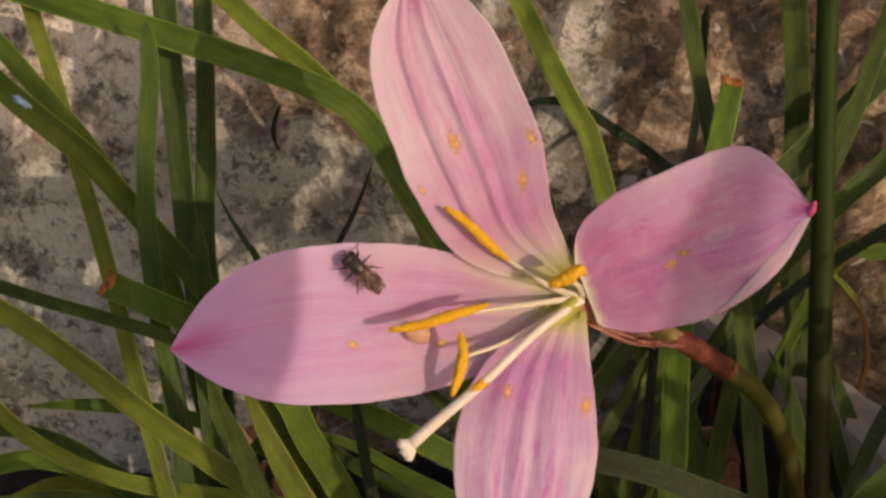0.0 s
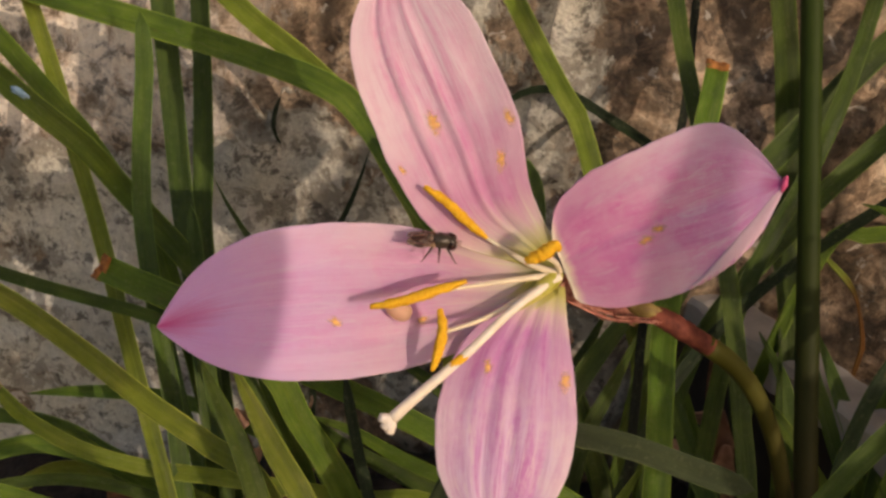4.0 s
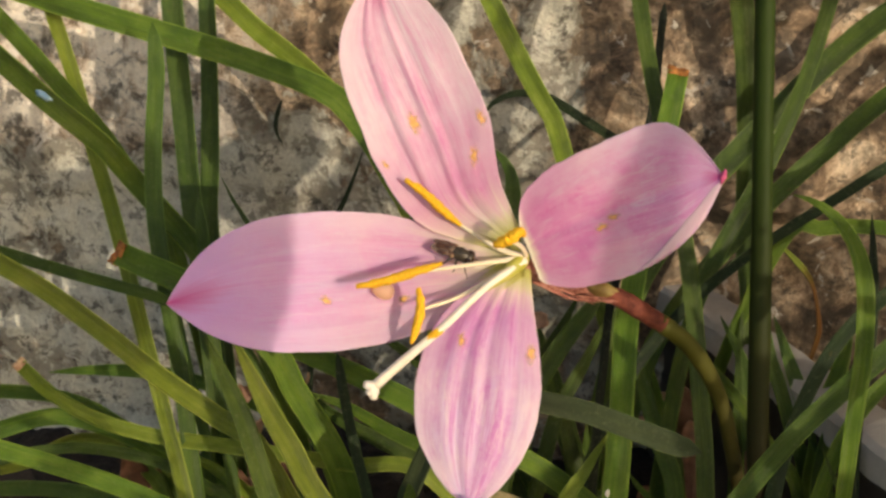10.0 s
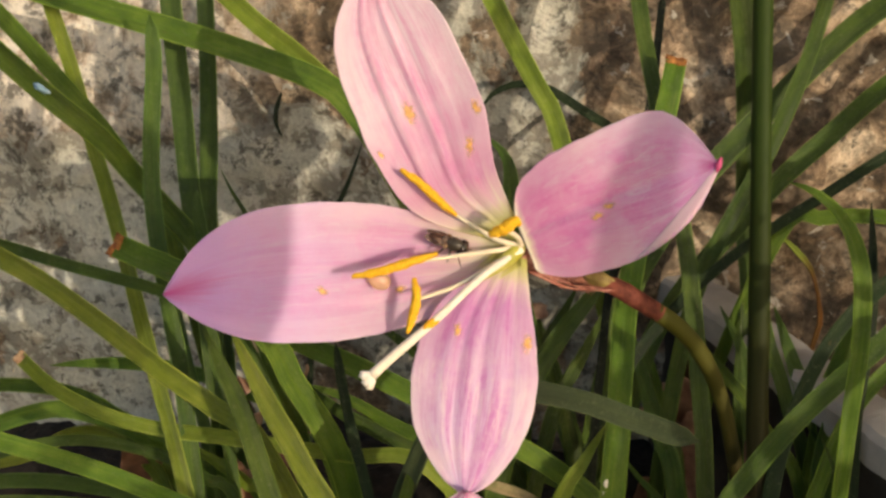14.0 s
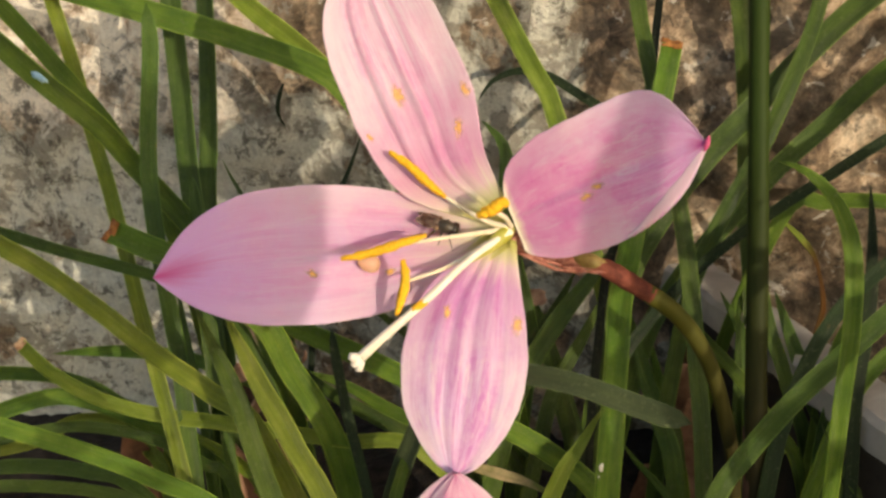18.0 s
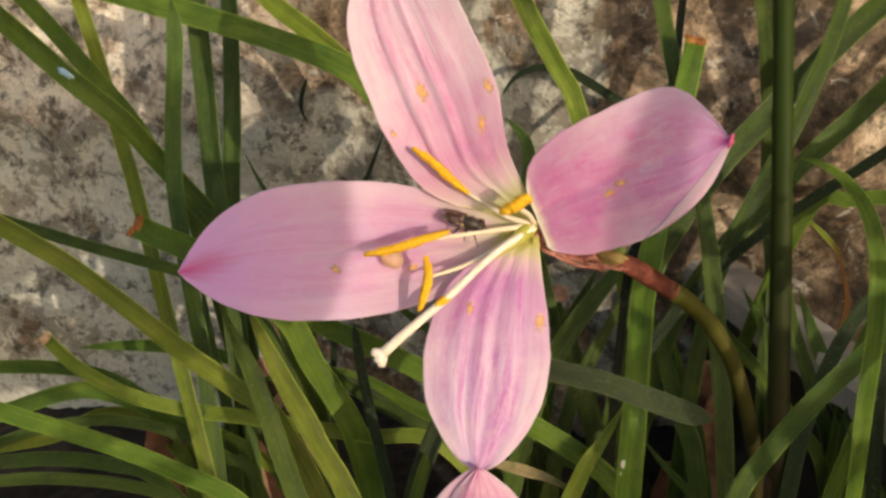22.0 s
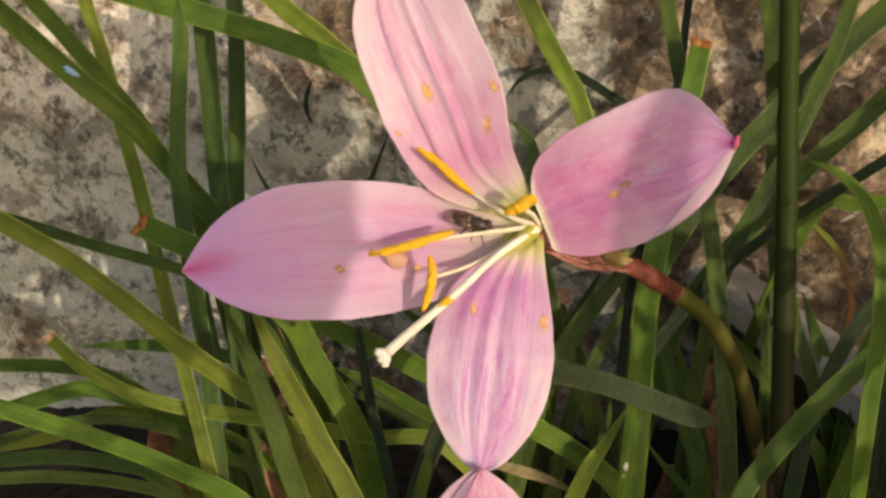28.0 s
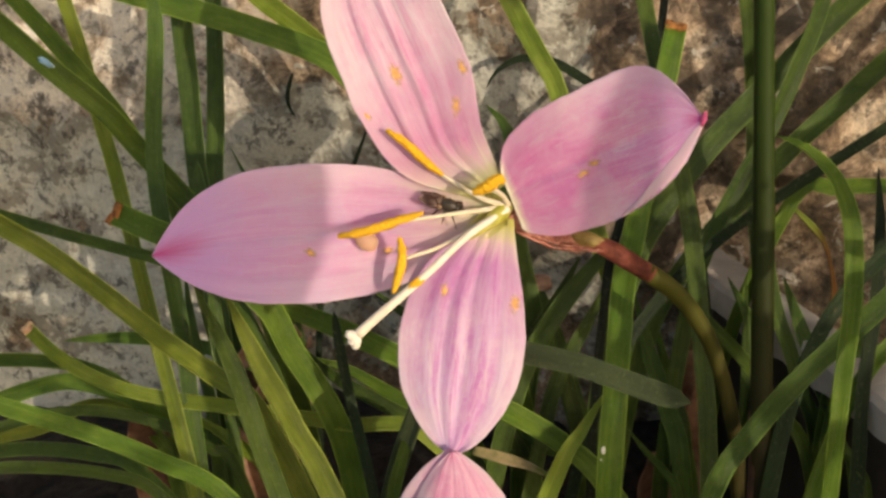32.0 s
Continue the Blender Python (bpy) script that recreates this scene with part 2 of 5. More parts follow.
POLLEN = pollen_material()
STYLE = plain("style_cream", (0.84, 0.74, 0.58), (0.92, 0.85, 0.73), 400, 0.45, 0.2)
FILAMENT = plain("filament_cream", (0.80, 0.68, 0.46), (0.90, 0.80, 0.60), 400, 0.45, 0.2)
STIGMA = plain("stigma_white", (0.82, 0.74, 0.62), (0.90, 0.84, 0.76), 900, 0.6, 0.5)
THROAT = plain("throat_green", (0.42, 0.40, 0.05), (0.66, 0.61, 0.17), 300, 0.5)
OVARY = plain("ovary_olive", (0.24, 0.15, 0.05), (0.40, 0.33, 0.10), 500, 0.6, 0.4)
TIP = plain("tip_crimson", (0.50, 0.04, 0.16), (0.72, 0.14, 0.30), 900, 0.5, 0.4)
SPATHE = plain("spathe_red_brown", (0.095, 0.026, 0.018), (0.27, 0.080, 0.052), 420, 0.75, 0.7, 0.0006, Specular_IOR_Level=0.2)
SKIN = plain("spathe_dry_skin", (0.32, 0.085, 0.060), (0.72, 0.36, 0.27), 900, 0.6, 0.5, 0.0004)
CUT = plain("cut_brown", (0.16, 0.05, 0.012), (0.46, 0.20, 0.05), 900, 0.8, 0.8, 0.0004)
CUT_PALE = plain("cut_pale", (0.40, 0.22, 0.12), (0.66, 0.50, 0.32), 900, 0.8, 0.8, 0.0004)
LITTER = plain("litter_tan", (0.20, 0.095, 0.055), (0.48, 0.27, 0.18), 160, 0.8, 0.6, 0.0008)
LITTER_PINK = plain("litter_pinkish_tan", (0.30, 0.155, 0.095), (0.66, 0.42, 0.29), 260, 0.8, 0.6, 0.0006)
WITHER = plain("withered_tan_green", (0.10, 0.13, 0.025), (0.46, 0.34, 0.20), 190, 0.7, 0.6, 0.0006)
LITTER_DARK = plain("litter_brown", (0.06, 0.028, 0.016), (0.18, 0.085, 0.05), 180, 0.85, 0.6, 0.0008)
SOIL = plain("soil", (0.006, 0.005, 0.004), (0.032, 0.022, 0.016), 220, 0.95, 1.0, 0.004)
# planter side: soil stain, plus the shade below the rim put into the colour
CEMENT_SHADED = plain("cement_shaded_stained", (0.022, 0.017, 0.013), (0.060, 0.048, 0.038), 70, 0.9, 0.6, 0.001)
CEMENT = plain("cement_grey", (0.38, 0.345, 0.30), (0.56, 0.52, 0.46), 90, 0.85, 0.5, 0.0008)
BLUE_FLECK = plain("paint_pale_blue", (0.26, 0.47, 0.66), (0.42, 0.62, 0.78), 900, 0.6)
WHITE_FLECK = plain("fleck_white", (0.72, 0.72, 0.66), (0.82, 0.82, 0.76), 900, 0.6)
FLY_DARK = plain("fly_dark", (0.012, 0.010, 0.007), (0.085, 0.066, 0.044), 1900, 0.36, 0.4, 0.0001)
FLY_BAND = plain("fly_mottled", (0.035, 0.022, 0.016), (0.24, 0.16, 0.11), 1700, 0.55, 0.6, 0.0001)
FLY_TAN = plain("fly_tan", (0.14, 0.075, 0.040), (0.46, 0.30, 0.17), 1500, 0.6, 0.6, 0.0001)
FLY_EYE = plain("fly_eye", (0.010, 0.005, 0.004), (0.050, 0.018, 0.012), 3000, 0.18, 0.3, 0.00005)
FLY_LEG = plain("fly_leg", (0.060, 0.018, 0.010), (0.26, 0.10, 0.055), 2000, 0.5)


def wing_material():
    """Brown membrane with pale clear spots."""
    m = Mat("fly_wing")
    n = m.noise(m.coords("Object"), 1300, 3, 0.6)
    spots = m.ramp(n, (0.47, (0, 0, 0)), (0.56, (1, 1, 1)))
    m.link(m.math("ADD", m.math("MULTIPLY", spots, -0.25), 0.72), m.b.inputs["Alpha"])
    return m.set(m.mix(spots, (0.060, 0.026, 0.018), (0.40, 0.27, 0.20)), 0.3)


FLY_WING = wing_material()


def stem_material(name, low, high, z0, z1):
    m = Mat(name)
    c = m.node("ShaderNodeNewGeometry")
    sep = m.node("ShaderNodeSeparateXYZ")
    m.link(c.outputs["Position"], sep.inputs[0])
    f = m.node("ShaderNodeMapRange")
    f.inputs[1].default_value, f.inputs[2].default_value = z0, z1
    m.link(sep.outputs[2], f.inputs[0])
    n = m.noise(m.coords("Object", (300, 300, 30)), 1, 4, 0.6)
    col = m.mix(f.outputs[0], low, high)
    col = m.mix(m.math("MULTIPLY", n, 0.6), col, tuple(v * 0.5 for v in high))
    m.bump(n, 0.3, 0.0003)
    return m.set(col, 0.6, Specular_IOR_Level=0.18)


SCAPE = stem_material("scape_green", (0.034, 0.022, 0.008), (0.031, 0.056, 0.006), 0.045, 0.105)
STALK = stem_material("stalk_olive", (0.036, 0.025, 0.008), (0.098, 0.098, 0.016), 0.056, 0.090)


FADING = stem_material("leaf_fading_to_rust", (0.27, 0.10, 0.034), (0.15, 0.19, 0.026), 0.066, 0.072)


def wall_material():
    """Grey paint, flaked off to brown stone towards the top and one end, with mould in ragged flecks."""
    m = Mat("weathered_wall")
    co = m.coords("Object")
    sep = m.node("ShaderNodeSeparateXYZ")
    m.link(co, sep.inputs[0])

    def span(sock, lo, hi):
        n = m.node("ShaderNodeMapRange")
        n.inputs[1].default_value, n.inputs[2].default_value = lo, hi
        m.link(sock, n.inputs[0])
        return n.outputs[0]

    big, mid_, small, fine = m.noise(co, 24, 5, 0.6, 0.3), m.noise(co, 92, 6, 0.72, 0.3), m.noise(co, 330, 4, 0.65), m.noise(co, 1100, 3, 0.6)
    paint = m.ramp(m.math("ADD", m.math("MULTIPLY", mid_, 0.5), m.math("MULTIPLY", small, 0.5)), (0.38, (0.50, 0.495, 0.415)), (0.5, (0.67, 0.66, 0.56)), (0.62, (0.83, 0.815, 0.70)))
    stone = m.ramp(m.noise(co, 85, 7, 0.72, 0.5), (0.39, (0.060, 0.043, 0.029)), (0.48, (0.25, 0.172, 0.110)), (0.56, (0.54, 0.40, 0.27)), (0.66, (0.80, 0.66, 0.49)))
    cream = m.ramp(m.noise(co, 110, 6, 0.7, 0.4), (0.36, (0.22, 0.16, 0.105)), (0.44, (0.66, 0.54, 0.41)), (0.52, (0.92, 0.84, 0.71)))
    side, rise = span(sep.outputs[0], -0.03, 0.08), span(sep.outputs[2], 0.080, 0.102)
    patch = m.math("MULTIPLY", span(sep.outputs[0], -0.014, -0.002), span(sep.outputs[0], 0.046, 0.030))
    rise = m.math("MULTIPLY", rise, m.math("SUBTRACT", 1.0, m.math("MULTIPLY", patch, 1.25)))
    # bare cream plaster in one upper corner, made paler to heighten its sunlit patches
    corner = m.math("MULTIPLY", span(sep.outputs[0], -0.035, -0.060), span(sep.outputs[2], 0.076, 0.090))
    stone = m.mix(corner, stone, cream)
    lean = m.math("ADD", m.math("ADD", m.math("MULTIPLY", side, 0.18), m.math("MULTIPLY", rise, 0.15)), m.math("MULTIPLY", corner, 0.12))
    share = m.math("ADD", m.math("ADD", lean, m.math("MULTIPLY", big, 0.7)), m.math("MULTIPLY", mid_, 0.3))
    bare = m.ramp(share, (0.575, (0, 0, 0)), (0.595, (1, 1, 1)))
    rim = m.ramp(share, (0.50, (0, 0, 0)), (0.57, (1, 1, 1)), (0.64, (0, 0, 0)))
    col = m.mix(bare, paint, stone)
    mould = m.ramp(m.math("ADD", m.math("MULTIPLY", mid_, 0.55), m.math("ADD", m.math("MULTIPLY", small, 0.30), m.math("ADD", m.math("MULTIPLY", rim, 0.09), m.math("MULTIPLY", side, 0.035)))), (0.435, (0, 0, 0)), (0.500, (1, 1, 1)))
    col = m.mix(m.math("MULTIPLY", mould, 0.66), col, (0.135, 0.106, 0.072))
    dark = m.ramp(m.noise(co, 170, 6, 0.75, 0.4), (0.54, (0, 0, 0)), (0.61, (1, 1, 1)))
    col = m.mix(m.math("MULTIPLY", dark, 0.75), col, (0.045, 0.037, 0.028))
    chips = m.ramp(m.noise(co, 130, 5, 0.65, 0.5), (0.61, (0, 0, 0)), (0.64, (1, 1, 1)))
    col = m.mix(m.math("MULTIPLY", chips, 0.75), col, (0.62, 0.585, 0.51))
    col = m.mix(m.math("MULTIPLY", m.ramp(fine, (0.4, (0, 0, 0)), (0.7, (1, 1, 1))), 0.18), col, (0.20, 0.17, 0.13))
    m.bump(m.math("ADD", m.math("MULTIPLY", mid_, 1.4), m.math("ADD", small, m.math("MULTIPLY", bare, -0.7))), 0.6, 0.0018)
    return m.set(col, 0.9)


WALL = wall_material()


# ---- mesh helpers ----
def mesh_from(name, verts, faces, material, uvs=None, smooth=True):
    me = bpy.data.meshes.new(name)
    me.from_pydata([tuple(v) for v in verts], [], faces)
    if uvs is not None:
        layer = me.uv_layers.new(name="UVMap")
        for loop in me.loops:
            layer.data[loop.index].uv = uvs[loop.vertex_index]
    for p in me.polygons:
        p.use_smooth = smooth
    me.materials.append(material)
    me.update()
    return me


def part_mesh(name, me, parent, label=""):
    ob = new(name, me)
    ob.parent = parent
    return tagged(ob, label) if label else ob


def part(name, bm, material, parent, label=""):
    me = bpy.data.meshes.new(name)
    bm.to_mesh(me)
    bm.free()
    for p in me.polygons:
        p.use_smooth = True
    me.materials.append(material)
    return part_mesh(name, me, parent, label)


def spline(points, n):
    """n + 1 places along a Catmull-Rom curve through the points, evenly by parameter."""
    p = [Vector(q) for q in points]
    p = [2 * p[0] - p[1]] + p + [2 * p[-1] - p[-2]]
    out, segments = [], len(p) - 3
    for k in range(n + 1):
        s = min(k / n * segments, segments - 1e-6)
        i, f = int(s), s - int(s)
        a, b, c, d = p[i:i + 4]
        out.append(0.5 * (2 * b + (c - a) * f + (2 * a - 5 * b + 4 * c - d) * f ** 2 + (3 * b - a - 3 * c + d) * f ** 3))
    return out


def even(points, n):
    """The same curve, evenly by length; and its length."""
    fine = spline(points, 40 * (len(points) - 1))
    at = np.concatenate([[0], np.cumsum([(b - a).length for a, b in zip(fine, fine[1:])])])
    arr = np.array(fine)
    want = np.linspace(0, at[-1], n + 1)
    return [Vector([np.interp(s, at, arr[:, k]) for k in range(3)]) for s in want], at[-1]


def tangents(c):
    return [(c[min(i + 1, len(c) - 1)] - c[max(i - 1, 0)]).normalized() for i in range(len(c))]


def tube(points, radii, n=24, sides=12, wobble=0.0, closed=True):
    """A round stem along a curve; radii are given at even steps along it."""
    c, _ = even(points, n)
    tan = tangents(c)
    verts, faces, uvs = [], [], []
    side = tan[0].orthogonal().normalized()
    for i, (p, t) in enumerate(zip(c, tan)):
        side = (side - t * side.dot(t)).normalized()
        up = t.cross(side)
        r = np.interp(i / n, np.linspace(0, 1, len(radii)), radii)
        for k in range(sides):
            a = 2 * math.pi * k / sides
            rr = r * (1 + wobble * noise.noise(Vector((math.cos(a) * 2, math.sin(a) * 2, i * 0.4))))
            verts.append(p + (side * math.cos(a) + up * math.sin(a)) * rr)
            uvs.append((i / n, k / sides))
    for i in range(n):
        for k in range(sides):
            a, b = i * sides + k, i * sides + (k + 1) % sides
            faces.append((a, b, b + sides, a + sides))
    if closed:
        for end, rev in ((0, True), (n, False)):
            m = len(verts)
            verts.append(c[end])
            uvs.append((end / n, 0.5))
            for k in range(sides):
                a, b = end * sides + k, end * sides + (k + 1) % sides
                faces.append((m, b, a) if rev else (m, a, b))
    return verts, faces, uvs


def blob(radii, seed=0, rough=0.0, u=14, v=9):
    bm = bmesh.new()
    bmesh.ops.create_uvsphere(bm, u_segments=u, v_segments=v, radius=1)
    for w in bm.verts:
        k = 1 + rough * noise.noise(w.co * 1.7 + Vector((seed * 3.1, seed, 0)))
        w.co = Vector((w.co.x * radii[0], w.co.y * radii[1], w.co.z * radii[2])) * k
    return bm


AHEAD = Vector((0.0, 0.906, -0.423))

# ---- ground, wall, planter edge ----
def graded(lo, hi, near_lo, near_hi, step, far_step):
    out, x = [], near_lo
    while x < near_hi:
        out.append(x)
        x += step
    s, x = far_step, near_hi
    while x < hi:
        out.append(x)
        x += s
        s *= 1.7
    out.append(hi)
    s, x = far_step, near_lo - far_step
    while x > lo:
        out.insert(0, x)
        s *= 1.7
        x -= s
    out.insert(0, lo)
    return out


def build_ground():
    xs, ys = graded(-60, 60, -0.2, 0.24, 0.004, 0.02), graded(-60, 60, 0.06, 0.36, 0.004, 0.02)
    verts = []
    for y in ys:
        for x in xs:
            z = 0.006 * noise.fractal(Vector((x * 30, y * 30, 0)), 0.8, 2.1, 5) if abs(x) < 1 and abs(y) < 1 else 0
            dip = min(1, max(0, (y - 0.215) / 0.03)) * min(1, max(0, (-0.045 - x) / 0.03)) if abs(x) < 0.6 and y < 0.6 else 0
            verts.append((x, y, z - 0.016 * dip))
    n = len(xs)
    faces = [(j * n + i, j * n + i + 1, (j + 1) * n + i + 1, (j + 1) * n + i) for j in range(len(ys) - 1) for i in range(n - 1)]
    tagged(new("ground", mesh_from("ground", verts, faces, SOIL)), "dark damp garden soil with crumbs", "soil", kind="structure")


def wall_at(x):
    return 0.2815 - 0.20 * x


def build_wall():
    xs, zs = graded(-1, 1, -0.2, 0.24, 0.0025, 0.02), graded(-0.1, 0.6, -0.01, 0.20, 0.0025, 0.02)
    verts, n = [], len(xs)
    for z in zs:
        for x in xs:
            q = Vector((x, 0, z))
            rough = 0.35 + 0.65 * min(1, max(0, (x + 0.03) / 0.08))
            d = 0.0045 * rough * noise.fractal(q * 26, 0.9, 2.0, 6) + 0.0016 * noise.fractal(q * 160, 0.8, 2.0, 3)
            slab = 0.5 + 0.5 * math.tanh(noise.noise(q * 24 + Vector((3, 7, 1))) * 6)
            verts.append((x, (wall_at(x) if abs(x) < 0.6 else wall_at(math.copysign(0.6, x))) - d - 0.003 * slab * rough, z))
    faces = [(j * n + i, j * n + i + 1, (j + 1) * n + i + 1, (j + 1) * n + i) for j in range(len(zs) - 1) for i in range(n - 1)]
    base = len(verts)
    for x, z in ((-1, -0.1), (1, -0.1), (1, 0.6), (-1, 0.6)):
        verts.append((x, 0.62, z))
    last = (len(zs) - 1) * n
    faces += [(base, base + 3, base + 2, base + 1), (last, last + n - 1, base + 2, base + 3), (0, last, base + 3, base), (n - 1, base + 1, base + 2, last + n - 1)]
    tagged(new("wall_back", mesh_from("wall_back", verts, faces, WALL)), "weathered grey plaster wall with dark mould and bare stone", "wall", kind="structure")


def build_planter_edge():
    edge = tagged(new("planter_edge"), "grey cement side of a planter with a pale rim", "planter edge")
    a, b = Vector((0.0585, 0.276, 0)), Vector((0.127, 0.115, 0))
    t = (b - a).normalized()
    s = Vector((-t.y, t.x, 0))
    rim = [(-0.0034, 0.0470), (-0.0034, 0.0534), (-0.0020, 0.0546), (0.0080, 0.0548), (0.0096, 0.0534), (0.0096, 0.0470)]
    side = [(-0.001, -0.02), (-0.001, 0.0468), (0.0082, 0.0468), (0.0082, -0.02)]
    for name, prof, mat_, words in (("rim", rim, CEMENT, "pale worn cement rim"), ("side_wall", side, CEMENT_SHADED, "stained cement side with its shade in the colour")):
        n, verts, faces = 90, [], []
        for i in range(n + 1):
            p = a + (b - a) * (i / n)
            for d, z in prof:
                k = 0.0006 * noise.noise(Vector((i * 0.45, d * 300, z * 90))) if z > 0 else 0
                verts.append(p + s * (d + k) + Vector((0, 0, z + (k if name == "rim" else 0))))
        m = len(prof)
        for i in range(n):
            for k in range(m):
                faces.append((i * m + k, i * m + (k + 1) % m, (i + 1) * m + (k + 1) % m, (i + 1) * m + k))
        faces += [tuple(range(m - 1, -1, -1)), tuple(n * m + k for k in range(m))]
        part_mesh(name, mesh_from(name, verts, faces, mat_, smooth=False), edge, words)


build_ground()
build_wall()
build_planter_edge()


# ---- leaves of the lily clump ----
LABELS = {}
for mat_, words in ((GREEN, "mid green strap-shaped rain lily leaf"), (YELLOW, "yellowish green strap-shaped rain lily leaf"), (DEEP, "deep green strap-shaped rain lily leaf"),
                    (DULL, "shade-greyed strap-shaped rain lily leaf"), (DARK, "narrow shade-darkened rain lily leaf"), (BLACK, "thin leaf coloured blackish for its shade")):
    LABELS[mat_.name] = words
ENDS = {"point": "tapering to a tip", "blunt": "with a short blunt tip", "cut": "with a browned cut end", "off": "arching out of the clump", "round": "with a blunt rounded end"}


def strap(curve, width, prof, twist, thick=0.0005, cup=0.46, seed=0.0, over=0.0):
    """Leaf blade: a shallow channel, closed all round. prof(s): width share at s metres from the tip."""
    n, cols = len(curve) - 1, 9
    tan = tangents(curve)
    verts, faces, uvs, run = [], [], [], 0.0
    ring = cols * 2
    for i, (p, t) in enumerate(zip(curve, tan)):
        if i:
            run += (p - curve[i - 1]).length
        side = t.cross(AHEAD).normalized()
        turn = radians(twist + 10 * math.sin(i / n * 4.8 + seed))
        up = side.cross(t).normalized()
        side, up = side * math.cos(turn) + up * math.sin(turn), up * math.cos(turn) - side * math.sin(turn)
        w = 0.5 * width * prof(run) * (1 + 0.05 * noise.noise(Vector((run * 60, seed, 0))))
        for layer, order in ((0.5, range(cols)), (-0.5, range(cols - 1, -1, -1))):
            for k in order:
                v = k / (cols - 1) * 2 - 1
                edge = 1 - 0.75 * abs(v) ** 4
                verts.append(p + side * (w * v) - up * (w * cup * (abs(v) ** 1.25 - 0.4) - layer * thick * edge) + up * (over * prof(run)))
                uvs.append((run * 100, (v + 1) / 2))
    for i in range(n):
        for k in range(ring):
            a, b = i * ring + k, i * ring + (k + 1) % ring
            faces.append((a, b, b + ring, a + ring))
    faces += [tuple(range(ring - 1, -1, -1)), tuple(n * ring + k for k in range(ring))]
    return verts, faces, uvs


leaf_count = [0]


def leaf(material, width, points, tip="point", twist=0, fleck=None, white=None):
    leaf_count[0] += 1
    seed = leaf_count[0] * 1.37
    curve, length = even(points, 56)
    taper = {"point": 0.026, "blunt": 0.009, "off": 0.004, "cut": 0.0, "round": 0.006}[tip]
    def prof(s):
        if tip == "cut":
            return 0.92 + 0.08 * min(1, s / 0.02)
        a = min(1, max(0.0, s / taper)) if taper else 1
        return max(0.05, (1 - (1 - a) ** 2) ** (0.8 if tip == "point" else 0.5)) * (0.82 + 0.18 * min(1, (length - s) / 0.03))
    me = mesh_from("leaf", *strap(curve, width, prof, twist, seed=seed)[:2], material, strap(curve, width, prof, twist, seed=seed)[2])
    ob = tagged(new("lily_leaf", me), LABELS[material.name] + " " + ENDS[tip], "leaf", "leaves of the rain lily clump")
    if material is not BLACK:
        keel = curve
        v, f, u = strap(keel, width * 0.06, prof, twist, 0.00062, 0.0, seed=seed, over=0.5 * width * 0.46 * 0.4)
        part_mesh("midrib", mesh_from("midrib", v, f, material, u), ob)
    if tip == "cut":
        t = (curve[0] - curve[1]).normalized()
        short, _ = even([curve[0] + t * 0.0011, curve[0] + t * 0.0004, curve[0] - t * 0.0006], 6)
        v, f, u = strap(short, width * 1.03, lambda s: 0.9 + 0.06 * math.sin(s * 9000), twist, 0.0009, seed=seed)
        v = [p + t * 0.0004 * noise.noise(Vector((i * 1.3, seed, 0))) for i, p in enumerate(v)]
        part_mesh("cut_end", mesh_from("cut_end", v, f, CUT if material is GREEN else CUT_PALE, u), ob, "dried brown cut end")
    if fleck:
        i = min(range(57), key=lambda j: (curve[j] - Vector(fleck)).length)
        bm = blob((0.0015, 0.00022, 0.0007), 3, 0.9)
        bm.transform(Matrix.Translation(curve[i] - AHEAD * 0.0004) @ pose(0, 0, 0, 0, 35, 0))
        part("paint_fleck", bm, BLUE_FLECK, ob, "pale blue paint fleck")
    for k in range(2 if white else 0):
        bm = blob((0.00045, 0.0002, 0.0009 - 0.0004 * k), k, 0.4)
        at = Vector(white) + AHEAD * (min(curve, key=lambda q: (q - Vector(white)).length) - Vector(white)).dot(AHEAD)
        bm.transform(Matrix.Translation(at - AHEAD * 0.0007 + Vector((-0.0006, 0, -0.0024)) * k))
        part("white_speck", bm, WHITE_FLECK, ob, "small white speck")
    return ob


leaf(GREEN, 0.0056, [(-0.1214, 0.2447, 0.1483), (-0.1008, 0.2462, 0.1406), (-0.0831, 0.2475, 0.1339), (-0.0597, 0.2484, 0.1263), (-0.0415, 0.2479, 0.1205), (-0.0241, 0.2450, 0.1143), (-0.0167, 0.2421, 0.1081), (-0.0079, 0.2347, 0.0970), (0.0019, 0.2253, 0.0864), (0.0115, 0.2151, 0.0740), (0.0191, 0.2069, 0.0370), (0.0217, 0.2042, -0.0180)], tip='off', twist=10)
leaf(YELLOW, 0.0047, [(-0.0673, 0.2785, 0.1437), (-0.0511, 0.2722, 0.1301), (-0.0418, 0.2685, 0.1222), (-0.0316, 0.2632, 0.1156), (-0.0189, 0.2560, 0.1048), (-0.0109, 0.2470, 0.0949), (-0.0031, 0.2362, 0.0814), (0.0031, 0.2277, 0.0407), (0.0052, 0.2249, -0.0180)], tip='off', twist=0)
leaf(GREEN, 0.0049, [(-0.1111, 0.2289, 0.1493), (-0.0950, 0.2278, 0.1342), (-0.0891, 0.2274, 0.1286), (-0.0775, 0.2242, 0.1186), (-0.0681, 0.2249, 0.1091), (-0.0621, 0.2261, 0.0998), (-0.0542, 0.2232, 0.0913), (-0.0459, 0.2192, 0.0827), (-0.0357, 0.2101, 0.0727), (-0.0267, 0.2021, 0.0364), (-0.0237, 0.1994, -0.0180)], tip='off', twist=-10, fleck=(-0.0773, 0.2240, 0.1190))
